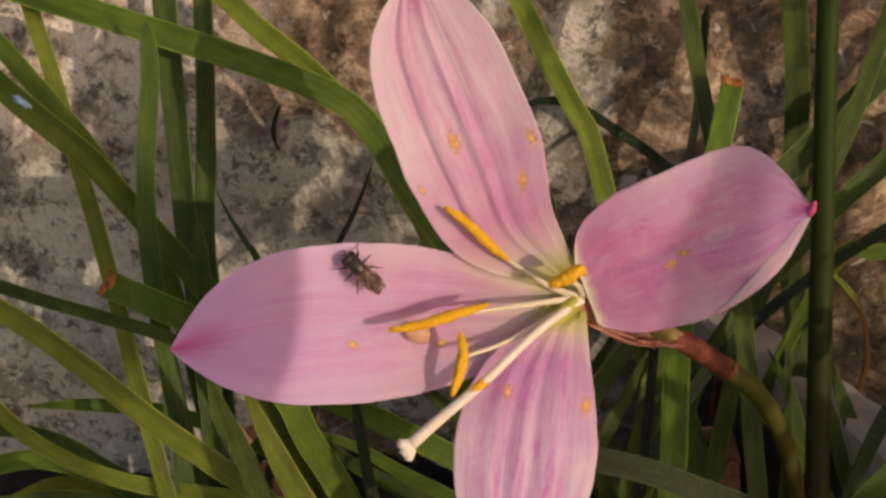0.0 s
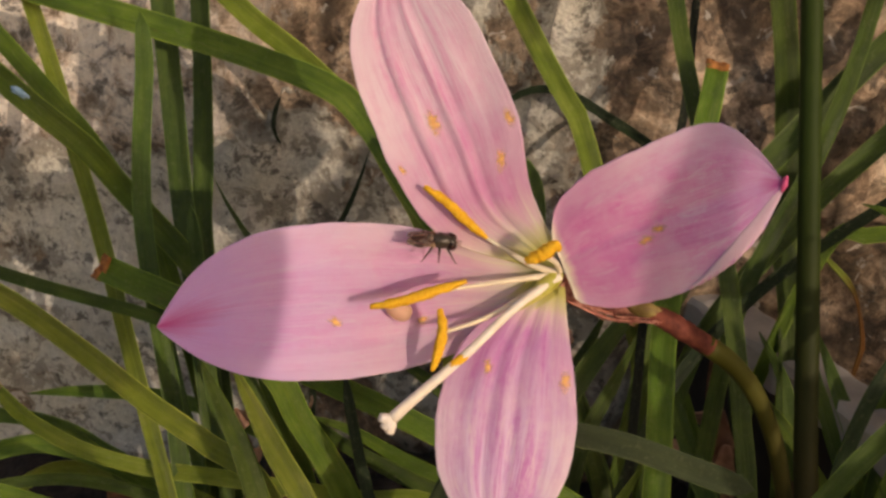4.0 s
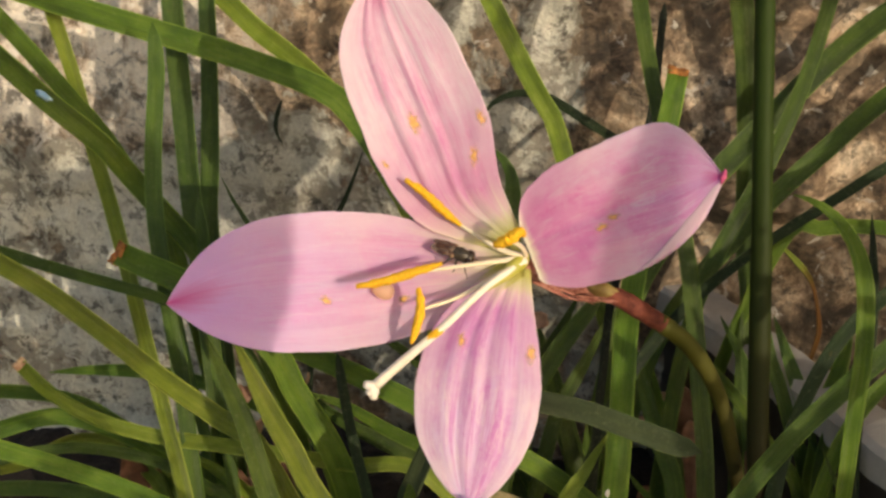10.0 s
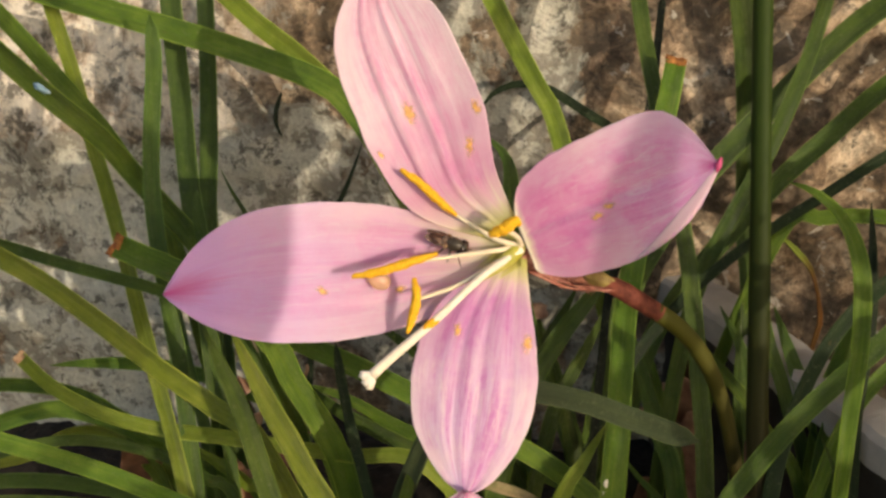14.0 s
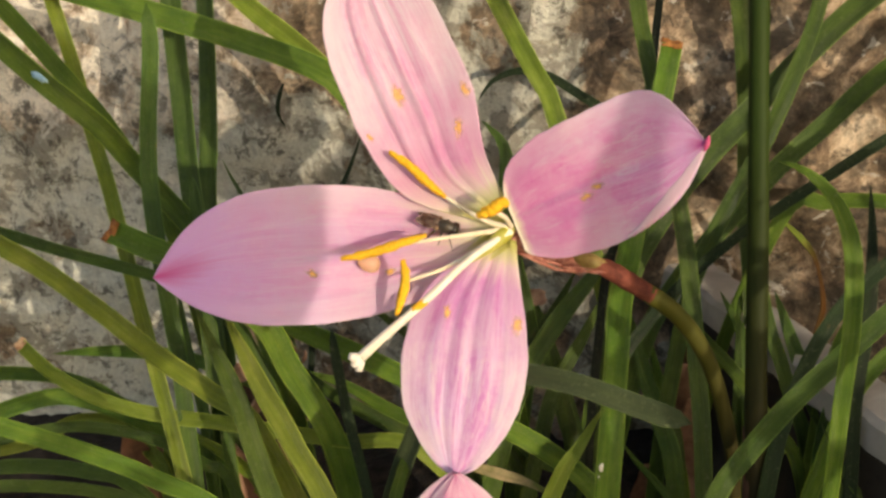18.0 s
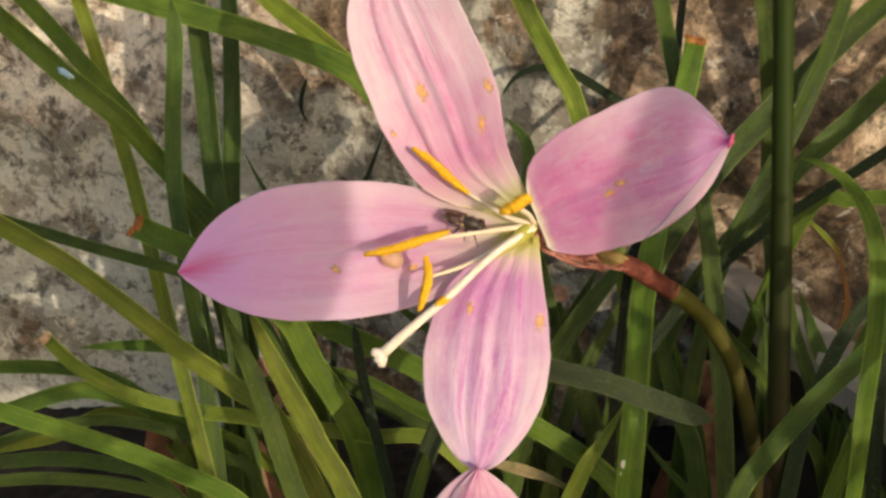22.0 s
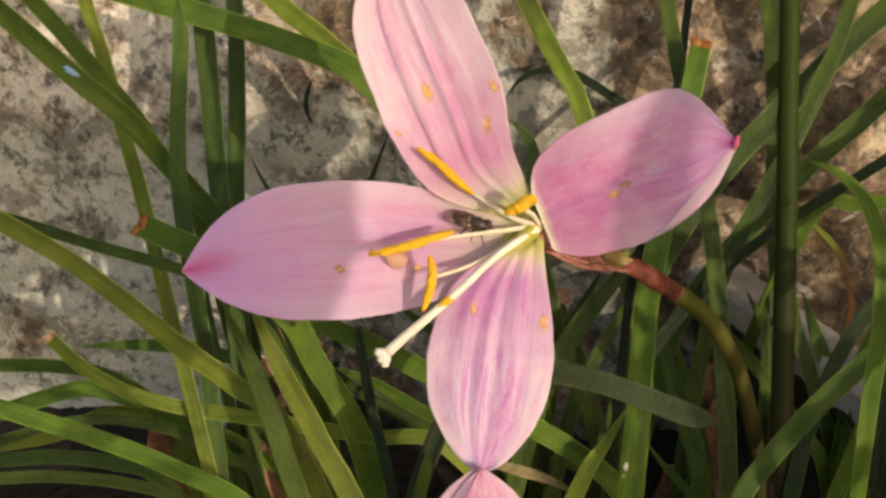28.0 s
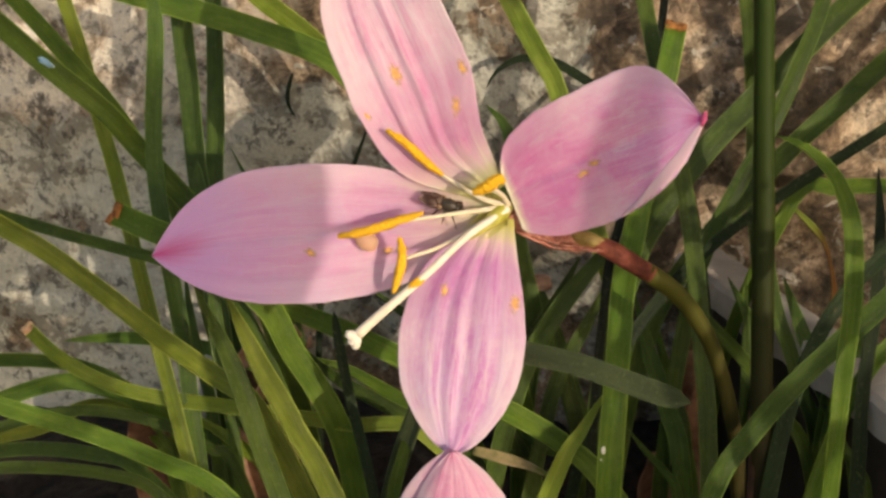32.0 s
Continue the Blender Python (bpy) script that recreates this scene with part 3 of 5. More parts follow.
leaf(GREEN, 0.0037, [(-0.1127, 0.2544, 0.1488), (-0.0976, 0.2477, 0.1343), (-0.0879, 0.2433, 0.1249), (-0.0794, 0.2392, 0.1161), (-0.0715, 0.2370, 0.1066), (-0.0647, 0.2342, 0.0959), (-0.0573, 0.2290, 0.0847), (-0.0495, 0.2235, 0.0424), (-0.0470, 0.2217, -0.0180)], tip='off', twist=12)
leaf(YELLOW, 0.0032, [(-0.0935, 0.2669, 0.1510), (-0.0857, 0.2544, 0.1346), (-0.0822, 0.2488, 0.1272), (-0.0782, 0.2436, 0.1160), (-0.0739, 0.2359, 0.1044), (-0.0695, 0.2287, 0.0936), (-0.0645, 0.2179, 0.0846), (-0.0599, 0.2084, 0.0737), (-0.0559, 0.2010, 0.0626), (-0.0505, 0.1916, 0.0449), (-0.0466, 0.1849, 0.0225), (-0.0453, 0.1826, -0.0180)], tip='off', twist=0)
leaf(DEEP, 0.0035, [(-0.0580, 0.2351, 0.1323), (-0.0574, 0.2315, 0.1233), (-0.0580, 0.2246, 0.1085), (-0.0576, 0.2187, 0.0959), (-0.0552, 0.2118, 0.0811), (-0.0523, 0.2049, 0.0663), (-0.0500, 0.1970, 0.0494), (-0.0481, 0.1907, 0.0247), (-0.0475, 0.1886, -0.0180)], tip='blunt', twist=15)
leaf(DEEP, 0.0051, [(-0.0619, 0.2720, 0.1533), (-0.0598, 0.2627, 0.1335), (-0.0585, 0.2570, 0.1212), (-0.0567, 0.2494, 0.1050), (-0.0547, 0.2405, 0.0906), (-0.0517, 0.2317, 0.0765), (-0.0484, 0.2197, 0.0602), (-0.0460, 0.2110, 0.0301), (-0.0452, 0.2080, -0.0180)], tip='off', twist=0)
leaf(DEEP, 0.0045, [(-0.0531, 0.2760, 0.1525), (-0.0524, 0.2667, 0.1326), (-0.0517, 0.2587, 0.1155), (-0.0512, 0.2481, 0.0973), (-0.0511, 0.2402, 0.0852), (-0.0489, 0.2314, 0.0710), (-0.0453, 0.2166, 0.0535), (-0.0429, 0.2070, 0.0267), (-0.0422, 0.2038, -0.0180)], tip='off', twist=-12)
leaf(DEEP, 0.0026, [(-0.0483, 0.2184, 0.1000), (-0.0476, 0.2159, 0.0946), (-0.0468, 0.2128, 0.0832), (-0.0454, 0.2076, 0.0674), (-0.0428, 0.1997, 0.0503), (-0.0407, 0.1934, 0.0252), (-0.0400, 0.1913, -0.0180)], tip='blunt', twist=0)
leaf(GREEN, 0.0050, [(-0.0602, 0.1998, 0.0960), (-0.0550, 0.1988, 0.0938), (-0.0491, 0.1979, 0.0914), (-0.0417, 0.1971, 0.0874), (-0.0317, 0.1965, 0.0771), (-0.0276, 0.1955, 0.0680), (-0.0240, 0.1950, 0.0616), (-0.0208, 0.1940, 0.0555), (-0.0185, 0.1930, 0.0493), (-0.0171, 0.1920, 0.0431), (-0.0164, 0.1910, 0.0381), (-0.0125, 0.1854, 0.0101), (-0.0085, 0.1798, -0.0180)], tip='cut', twist=5)
leaf(DEEP, 0.0025, [(-0.1069, 0.2212, 0.0919), (-0.0861, 0.2152, 0.0883), (-0.0756, 0.2121, 0.0864), (-0.0646, 0.2091, 0.0847), (-0.0538, 0.2060, 0.0828), (-0.0436, 0.2038, 0.0782), (-0.0357, 0.2002, 0.0704), (-0.0254, 0.1956, 0.0352), (-0.0220, 0.1941, -0.0180)], tip='off', twist=0)
leaf(YELLOW, 0.0043, [(-0.1126, 0.2070, 0.1087), (-0.0937, 0.2042, 0.0979), (-0.0842, 0.2028, 0.0925), (-0.0757, 0.2015, 0.0874), (-0.0652, 0.1998, 0.0791), (-0.0540, 0.1961, 0.0710), (-0.0429, 0.1928, 0.0639), (-0.0336, 0.1880, 0.0585), (-0.0218, 0.1820, 0.0292), (-0.0179, 0.1799, -0.0180)], tip='off', twist=-8)
leaf(YELLOW, 0.0030, [(-0.0867, 0.2089, 0.0661), (-0.0794, 0.2054, 0.0609), (-0.0687, 0.2022, 0.0564), (-0.0568, 0.1996, 0.0544), (-0.0449, 0.1975, 0.0539), (-0.0331, 0.1958, 0.0529), (-0.0169, 0.1940, 0.0512), (-0.0018, 0.1923, 0.0500), (0.0133, 0.1911, 0.0251), (0.0182, 0.1908, -0.0180)], tip='cut', twist=8)
leaf(GREEN, 0.0034, [(-0.1131, 0.1860, 0.0730), (-0.0922, 0.1831, 0.0668), (-0.0837, 0.1819, 0.0643), (-0.0730, 0.1806, 0.0614), (-0.0623, 0.1791, 0.0583), (-0.0517, 0.1773, 0.0544), (-0.0378, 0.1742, 0.0477), (-0.0246, 0.1712, 0.0238), (-0.0202, 0.1702, -0.0180)], tip='off', twist=0)
leaf(GREEN, 0.0038, [(-0.1239, 0.2160, 0.0339), (-0.1107, 0.2165, 0.0397), (-0.1009, 0.2170, 0.0432), (-0.0893, 0.2170, 0.0473), (-0.0810, 0.2165, 0.0483), (-0.0692, 0.2140, 0.0458), (-0.0590, 0.2110, 0.0418), (-0.0489, 0.2080, 0.0388), (-0.0383, 0.2040, 0.0334), (-0.0328, 0.2010, 0.0282), (-0.0300, 0.1975, 0.0143), (-0.0284, 0.1960, -0.0180)], tip='off', twist=0)
leaf(GREEN, 0.0032, [(-0.0911, 0.2344, 0.0491), (-0.0798, 0.2329, 0.0506), (-0.0674, 0.2310, 0.0513), (-0.0565, 0.2286, 0.0508), (-0.0428, 0.2231, 0.0486), (-0.0308, 0.2171, 0.0450), (-0.0229, 0.2098, 0.0388), (-0.0105, 0.1984, -0.0180)], tip='point', twist=0)
leaf(GREEN, 0.0034, [(-0.1345, 0.2388, 0.0418), (-0.1127, 0.2360, 0.0431), (-0.0985, 0.2342, 0.0439), (-0.0871, 0.2318, 0.0435), (-0.0753, 0.2263, 0.0412), (-0.0626, 0.2180, 0.0329), (-0.0505, 0.2102, -0.0180)], tip='off', twist=0)
leaf(DEEP, 0.0030, [(-0.1197, 0.1984, 0.0401), (-0.0980, 0.1963, 0.0431), (-0.0844, 0.1950, 0.0450), (-0.0709, 0.1928, 0.0451), (-0.0600, 0.1896, 0.0429), (-0.0459, 0.1854, 0.0215), (-0.0412, 0.1840, -0.0180)], tip='off', twist=0)
leaf(DEEP, 0.0024, [(-0.1143, 0.1827, 0.0470), (-0.0923, 0.1831, 0.0480), (-0.0801, 0.1834, 0.0485), (-0.0646, 0.1828, 0.0473), (-0.0536, 0.1810, 0.0434), (-0.0395, 0.1788, 0.0217), (-0.0349, 0.1780, -0.0180)], tip='off', twist=0)
leaf(YELLOW, 0.0030, [(-0.1286, 0.2203, 0.0256), (-0.1073, 0.2194, 0.0311), (-0.0936, 0.2188, 0.0346), (-0.0813, 0.2193, 0.0404), (-0.0693, 0.2169, 0.0399), (-0.0611, 0.2115, 0.0330), (-0.0499, 0.2040, -0.0180)], tip='off', twist=0)
leaf(YELLOW, 0.0044, [(-0.0373, 0.1870, 0.0853), (-0.0352, 0.1850, 0.0816), (-0.0320, 0.1820, 0.0761), (-0.0291, 0.1790, 0.0718), (-0.0258, 0.1760, 0.0675), (-0.0232, 0.1740, 0.0626), (-0.0200, 0.1720, 0.0578), (-0.0179, 0.1700, 0.0542), (0.0032, 0.1499, 0.0181), (0.0242, 0.1299, -0.0180)], tip='point', twist=0)
leaf(DEEP, 0.0039, [(-0.0428, 0.1880, 0.0855), (-0.0402, 0.1860, 0.0799), (-0.0357, 0.1830, 0.0693), (-0.0326, 0.1800, 0.0585), (-0.0308, 0.1780, 0.0534), (-0.0292, 0.1760, 0.0497), (-0.0146, 0.1577, 0.0159), (0.0001, 0.1394, -0.0180)], tip='point', twist=15)
leaf(GREEN, 0.0043, [(-0.0413, 0.2091, 0.0753), (-0.0284, 0.2070, 0.0707), (-0.0167, 0.2041, 0.0668), (-0.0045, 0.2007, 0.0619), (0.0065, 0.1982, 0.0566), (0.0169, 0.1961, 0.0521), (0.0261, 0.1937, 0.0469), (0.0342, 0.1905, 0.0401), (0.0452, 0.1862, 0.0200), (0.0489, 0.1847, -0.0180)], tip='point', twist=-8)
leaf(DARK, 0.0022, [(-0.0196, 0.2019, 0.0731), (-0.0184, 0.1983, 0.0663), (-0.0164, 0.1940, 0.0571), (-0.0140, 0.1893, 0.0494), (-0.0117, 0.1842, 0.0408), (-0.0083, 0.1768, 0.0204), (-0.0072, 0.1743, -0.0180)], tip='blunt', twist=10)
leaf(DEEP, 0.0030, [(-0.0155, 0.2252, 0.0672), (-0.0105, 0.2236, 0.0637), (-0.0030, 0.2195, 0.0597), (0.0069, 0.2138, 0.0523), (0.0142, 0.2080, 0.0445), (0.0232, 0.2008, 0.0223), (0.0262, 0.1984, -0.0180)], tip='point', twist=0)
leaf(DEEP, 0.0032, [(-0.0328, 0.2187, 0.0580), (-0.0227, 0.2133, 0.0512), (-0.0115, 0.2090, 0.0467), (-0.0005, 0.2048, 0.0424), (0.0092, 0.1996, 0.0359), (0.0228, 0.1922, -0.0180)], tip='point', twist=0)
leaf(GREEN, 0.0027, [(-0.0015, 0.1878, 0.0626), (-0.0035, 0.1829, 0.0569), (-0.0053, 0.1785, 0.0522), (-0.0067, 0.1758, 0.0464), (-0.0099, 0.1696, 0.0232), (-0.0109, 0.1675, -0.0180)], tip='point', twist=0)
leaf(DEEP, 0.0028, [(-0.0569, 0.2268, 0.0706), (-0.0542, 0.2187, 0.0580), (-0.0505, 0.2118, 0.0478), (-0.0482, 0.2039, 0.0356), (-0.0455, 0.1943, -0.0180)], tip='point', twist=0)
leaf(GREEN, 0.0032, [(-0.0677, 0.2129, 0.0456), (-0.0560, 0.2097, 0.0434), (-0.0446, 0.2054, 0.0390), (-0.0357, 0.2002, 0.0325), (-0.0239, 0.1932, -0.0180)], tip='point', twist=0)
leaf(YELLOW, 0.0043, [(0.0001, 0.2701, 0.1541), (0.0099, 0.2618, 0.1362), (0.0186, 0.2544, 0.1204), (0.0237, 0.2482, 0.1118), (0.0273, 0.2431, 0.1056), (0.0347, 0.2320, 0.0790), (0.0394, 0.2260, 0.0622), (0.0386, 0.2210, 0.0476), (0.0376, 0.2160, 0.0328), (0.0367, 0.2120, 0.0233), (0.0362, 0.2088, 0.0105), (0.0361, 0.2074, -0.0180)], tip='off', twist=0)
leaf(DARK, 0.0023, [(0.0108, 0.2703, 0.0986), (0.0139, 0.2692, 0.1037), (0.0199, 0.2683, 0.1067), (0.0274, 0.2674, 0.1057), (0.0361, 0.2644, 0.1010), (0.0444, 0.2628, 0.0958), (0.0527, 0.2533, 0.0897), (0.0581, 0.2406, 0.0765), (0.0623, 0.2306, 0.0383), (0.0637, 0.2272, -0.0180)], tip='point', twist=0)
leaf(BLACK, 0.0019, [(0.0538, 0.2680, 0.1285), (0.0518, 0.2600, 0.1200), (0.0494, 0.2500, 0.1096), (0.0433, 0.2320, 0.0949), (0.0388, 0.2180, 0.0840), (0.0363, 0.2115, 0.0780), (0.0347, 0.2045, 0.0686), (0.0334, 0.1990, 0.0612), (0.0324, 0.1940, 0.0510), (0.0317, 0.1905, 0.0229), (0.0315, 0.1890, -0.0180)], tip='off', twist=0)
leaf(DEEP, 0.0037, [(0.0410, 0.2611, 0.1567), (0.0435, 0.2494, 0.1381), (0.0453, 0.2408, 0.1244), (0.0478, 0.2328, 0.1119), (0.0509, 0.2267, 0.0989), (0.0535, 0.2202, 0.0848), (0.0547, 0.2124, 0.0728), (0.0552, 0.2047, 0.0610), (0.0557, 0.1970, 0.0494), (0.0562, 0.1888, 0.0247), (0.0564, 0.1861, -0.0180)], tip='off', twist=6)
leaf(GREEN, 0.0048, [(0.0508, 0.2330, 0.1219), (0.0495, 0.2300, 0.1168), (0.0479, 0.2270, 0.1099), (0.0448, 0.2210, 0.0966), (0.0419, 0.2160, 0.0835), (0.0388, 0.2040, 0.0779), (0.0373, 0.1950, 0.0707), (0.0360, 0.1870, 0.0628), (0.0354, 0.1840, 0.0571), (0.0345, 0.1800, 0.0439), (0.0346, 0.1770, 0.0200), (0.0345, 0.1760, -0.0180)], tip='cut', twist=0, white=(0.0335, 0.1830, 0.0526))
leaf(DEEP, 0.0053, [(0.1192, 0.2481, 0.1470), (0.1033, 0.2515, 0.1322), (0.0952, 0.2533, 0.1246), (0.0873, 0.2528, 0.1169), (0.0778, 0.2489, 0.1085), (0.0682, 0.2448, 0.0998), (0.0589, 0.2390, 0.0920), (0.0496, 0.2321, 0.0819), (0.0415, 0.2222, 0.0702), (0.0344, 0.2137, 0.0351), (0.0320, 0.2108, -0.0180)], tip='off', twist=0)
leaf(DEEP, 0.0046, [(0.1240, 0.2476, 0.1311), (0.1083, 0.2506, 0.1159), (0.1000, 0.2521, 0.1078), (0.0906, 0.2509, 0.0987), (0.0802, 0.2471, 0.0904), (0.0706, 0.2412, 0.0826), (0.0623, 0.2359, 0.0759), (0.0530, 0.2292, 0.0664), (0.0459, 0.2204, 0.0569), (0.0387, 0.2114, 0.0285), (0.0363, 0.2084, -0.0180)], tip='off', twist=0)
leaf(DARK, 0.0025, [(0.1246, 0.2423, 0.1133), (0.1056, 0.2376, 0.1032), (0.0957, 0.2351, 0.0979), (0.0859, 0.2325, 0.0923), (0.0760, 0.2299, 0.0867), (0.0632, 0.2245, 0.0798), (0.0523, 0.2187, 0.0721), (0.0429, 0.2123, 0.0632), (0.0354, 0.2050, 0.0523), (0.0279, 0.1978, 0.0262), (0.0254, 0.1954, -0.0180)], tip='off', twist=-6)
leaf(DEEP, 0.0035, [(0.0940, 0.2542, 0.1580), (0.0889, 0.2551, 0.1370), (0.0848, 0.2520, 0.1200), (0.0793, 0.2441, 0.1101), (0.0735, 0.2395, 0.0978), (0.0659, 0.2339, 0.0859), (0.0594, 0.2271, 0.0760), (0.0540, 0.2173, 0.0645), (0.0489, 0.2082, 0.0322), (0.0472, 0.2051, -0.0180)], tip='off', twist=0)
leaf(DEEP, 0.0053, [(0.0640, 0.2591, 0.1579), (0.0680, 0.2583, 0.1363), (0.0718, 0.2576, 0.1158), (0.0740, 0.2567, 0.0969), (0.0745, 0.2513, 0.0759), (0.0747, 0.2398, 0.0607), (0.0749, 0.2308, 0.0303), (0.0750, 0.2278, -0.0180)], tip='off', twist=0)
leaf(GREEN, 0.0033, [(0.0588, 0.1733, 0.1187), (0.0625, 0.1729, 0.1174), (0.0664, 0.1722, 0.1144), (0.0695, 0.1711, 0.1098), (0.0713, 0.1691, 0.1030), (0.0715, 0.1661, 0.0919), (0.0704, 0.1630, 0.0806), (0.0692, 0.1590, 0.0672), (0.0679, 0.1547, 0.0336), (0.0675, 0.1533, -0.0180)], tip='point', twist=20)
leaf(DEEP, 0.0038, [(0.1064, 0.1914, 0.1035), (0.0901, 0.1852, 0.0902), (0.0818, 0.1820, 0.0835), (0.0743, 0.1808, 0.0760), (0.0660, 0.1775, 0.0690), (0.0583, 0.1752, 0.0593), (0.0530, 0.1719, 0.0522), (0.0447, 0.1666, 0.0261), (0.0419, 0.1648, -0.0180)], tip='off', twist=-10)
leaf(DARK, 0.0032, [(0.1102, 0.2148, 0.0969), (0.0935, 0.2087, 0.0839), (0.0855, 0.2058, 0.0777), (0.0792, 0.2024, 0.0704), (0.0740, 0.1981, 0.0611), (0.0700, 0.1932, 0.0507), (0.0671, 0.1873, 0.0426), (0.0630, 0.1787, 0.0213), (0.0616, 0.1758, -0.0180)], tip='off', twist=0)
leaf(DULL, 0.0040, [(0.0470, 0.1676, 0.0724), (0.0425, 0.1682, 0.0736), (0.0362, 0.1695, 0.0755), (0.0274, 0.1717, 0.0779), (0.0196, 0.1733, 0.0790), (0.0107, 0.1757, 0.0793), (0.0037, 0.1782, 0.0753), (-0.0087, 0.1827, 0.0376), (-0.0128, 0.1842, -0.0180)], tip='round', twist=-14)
leaf(DEEP, 0.0044, [(0.0115, 0.2305, 0.1070), (0.0157, 0.2285, 0.1027), (0.0168, 0.2262, 0.0968), (0.0165, 0.2225, 0.0850), (0.0213, 0.2170, 0.0617), (0.0196, 0.2120, 0.0505), (0.0182, 0.2070, 0.0392), (0.0174, 0.2035, 0.0177), (0.0171, 0.2020, -0.0180)], tip='point', twist=0)
leaf(DEEP, 0.0041, [(0.0408, 0.2233, 0.0820), (0.0344, 0.2182, 0.0758), (0.0270, 0.2126, 0.0686), (0.0209, 0.2069, 0.0610), (0.0160, 0.2002, 0.0514), (0.0102, 0.1923, 0.0257), (0.0083, 0.1896, -0.0180)], tip='point', twist=0)
leaf(DEEP, 0.0034, [(0.0378, 0.2222, 0.0702), (0.0326, 0.2163, 0.0623), (0.0268, 0.2104, 0.0545), (0.0230, 0.2037, 0.0447), (0.0184, 0.1955, 0.0223), (0.0169, 0.1928, -0.0180)], tip='point', twist=0)
leaf(DEEP, 0.0048, [(0.0224, 0.2292, 0.0664), (0.0254, 0.2227, 0.0570), (0.0290, 0.2151, 0.0456), (0.0318, 0.2071, 0.0332), (0.0350, 0.1983, -0.0180)], tip='point', twist=0)
leaf(YELLOW, 0.0036, [(0.0345, 0.1928, 0.0592), (0.0300, 0.1897, 0.0526), (0.0255, 0.1866, 0.0460), (0.0176, 0.1812, 0.0230), (0.0150, 0.1794, -0.0180)], tip='point', twist=0)
leaf(DEEP, 0.0040, [(0.0434, 0.2241, 0.0649), (0.0461, 0.2171, 0.0546), (0.0495, 0.2102, 0.0445), (0.0521, 0.2028, 0.0334), (0.0554, 0.1937, -0.0180)], tip='point', twist=0)
leaf(GREEN, 0.0029, [(0.0505, 0.2239, 0.0692), (0.0587, 0.2180, 0.0612), (0.0668, 0.2121, 0.0534), (0.0724, 0.2063, 0.0457), (0.0778, 0.1996, 0.0359), (0.0853, 0.1903, -0.0180)], tip='point', twist=0)
leaf(DEEP, 0.0043, [(0.0765, 0.2292, 0.0664), (0.0791, 0.2232, 0.0582), (0.0829, 0.2162, 0.0478), (0.0878, 0.2087, 0.0366), (0.0896, 0.2029, 0.0288), (0.0922, 0.1944, -0.0180)], tip='point', twist=0)
leaf(DEEP, 0.0049, [(0.0920, 0.2180, 0.0612), (0.0870, 0.2111, 0.0512), (0.0833, 0.2043, 0.0413), (0.0814, 0.1976, 0.0316), (0.0789, 0.1887, -0.0180)], tip='point', twist=0)
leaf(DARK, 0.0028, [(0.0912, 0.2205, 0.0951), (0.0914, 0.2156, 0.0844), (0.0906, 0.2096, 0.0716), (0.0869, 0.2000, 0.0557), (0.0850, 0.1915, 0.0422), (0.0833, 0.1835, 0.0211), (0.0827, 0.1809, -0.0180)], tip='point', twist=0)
leaf(GREEN, 0.0034, [(0.1329, 0.2464, 0.0754), (0.1113, 0.2483, 0.0788), (0.0999, 0.2469, 0.0806), (0.0900, 0.2449, 0.0810), (0.0802, 0.2420, 0.0795), (0.0660, 0.2377, 0.0397), (0.0613, 0.2363, -0.0180)], tip='off', twist=0)
leaf(GREEN, 0.0035, [(0.1185, 0.2130, 0.0790), (0.1006, 0.2076, 0.0674), (0.0924, 0.2051, 0.0621), (0.0853, 0.2012, 0.0535), (0.0806, 0.1967, 0.0439), (0.0745, 0.1909, 0.0220), (0.0725, 0.1890, -0.0180)], tip='off', twist=0)
leaf(DEEP, 0.0038, [(0.0644, 0.2292, 0.0664), (0.0690, 0.2227, 0.0570), (0.0697, 0.2151, 0.0456), (0.0691, 0.2071, 0.0332), (0.0685, 0.1982, -0.0180)], tip='point', twist=0)
leaf(DEEP, 0.0036, [(0.0148, 0.2080, 0.0445), (0.0214, 0.2038, 0.0402), (0.0274, 0.2027, 0.0380), (0.0357, 0.1993, 0.0354), (0.0513, 0.1928, -0.0180)], tip='point', twist=0)
leaf(DARK, 0.0015, [(-0.0174, 0.2641, 0.0939), (-0.0191, 0.2619, 0.0892), (-0.0218, 0.2590, 0.0830), (-0.0252, 0.2561, 0.0768), (-0.0273, 0.2532, 0.0705), (-0.0289, 0.2445, 0.0612), (-0.0308, 0.2343, 0.0306), (-0.0315, 0.2309, -0.0180)], tip='point', twist=0)
leaf(DEEP, 0.0016, [(-0.0520, 0.2614, 0.0879), (-0.0492, 0.2590, 0.0830), (-0.0455, 0.2549, 0.0788), (-0.0411, 0.2496, 0.0723), (-0.0341, 0.2413, 0.0361), (-0.0318, 0.2385, -0.0180)], tip='point', twist=0)
leaf(GREEN, 0.0032, [(-0.0750, 0.2189, 0.0490), (-0.0688, 0.2146, 0.0444), (-0.0633, 0.2098, 0.0388), (-0.0585, 0.2045, 0.0322), (-0.0505, 0.1957, -0.0180)], tip='point', twist=0)
leaf(YELLOW, 0.0030, [(-0.0563, 0.2069, 0.0468), (-0.0475, 0.2034, 0.0441), (-0.0399, 0.1996, 0.0406), (-0.0337, 0.1953, 0.0363), (-0.0206, 0.1865, -0.0180)], tip='point', twist=0)
leaf(DEEP, 0.0028, [(0.0479, 0.2249, 0.0572), (0.0498, 0.2217, 0.0502), (0.0519, 0.2163, 0.0433), (0.0540, 0.2098, 0.0342), (0.0572, 0.2001, -0.0180)], tip='point', twist=0)
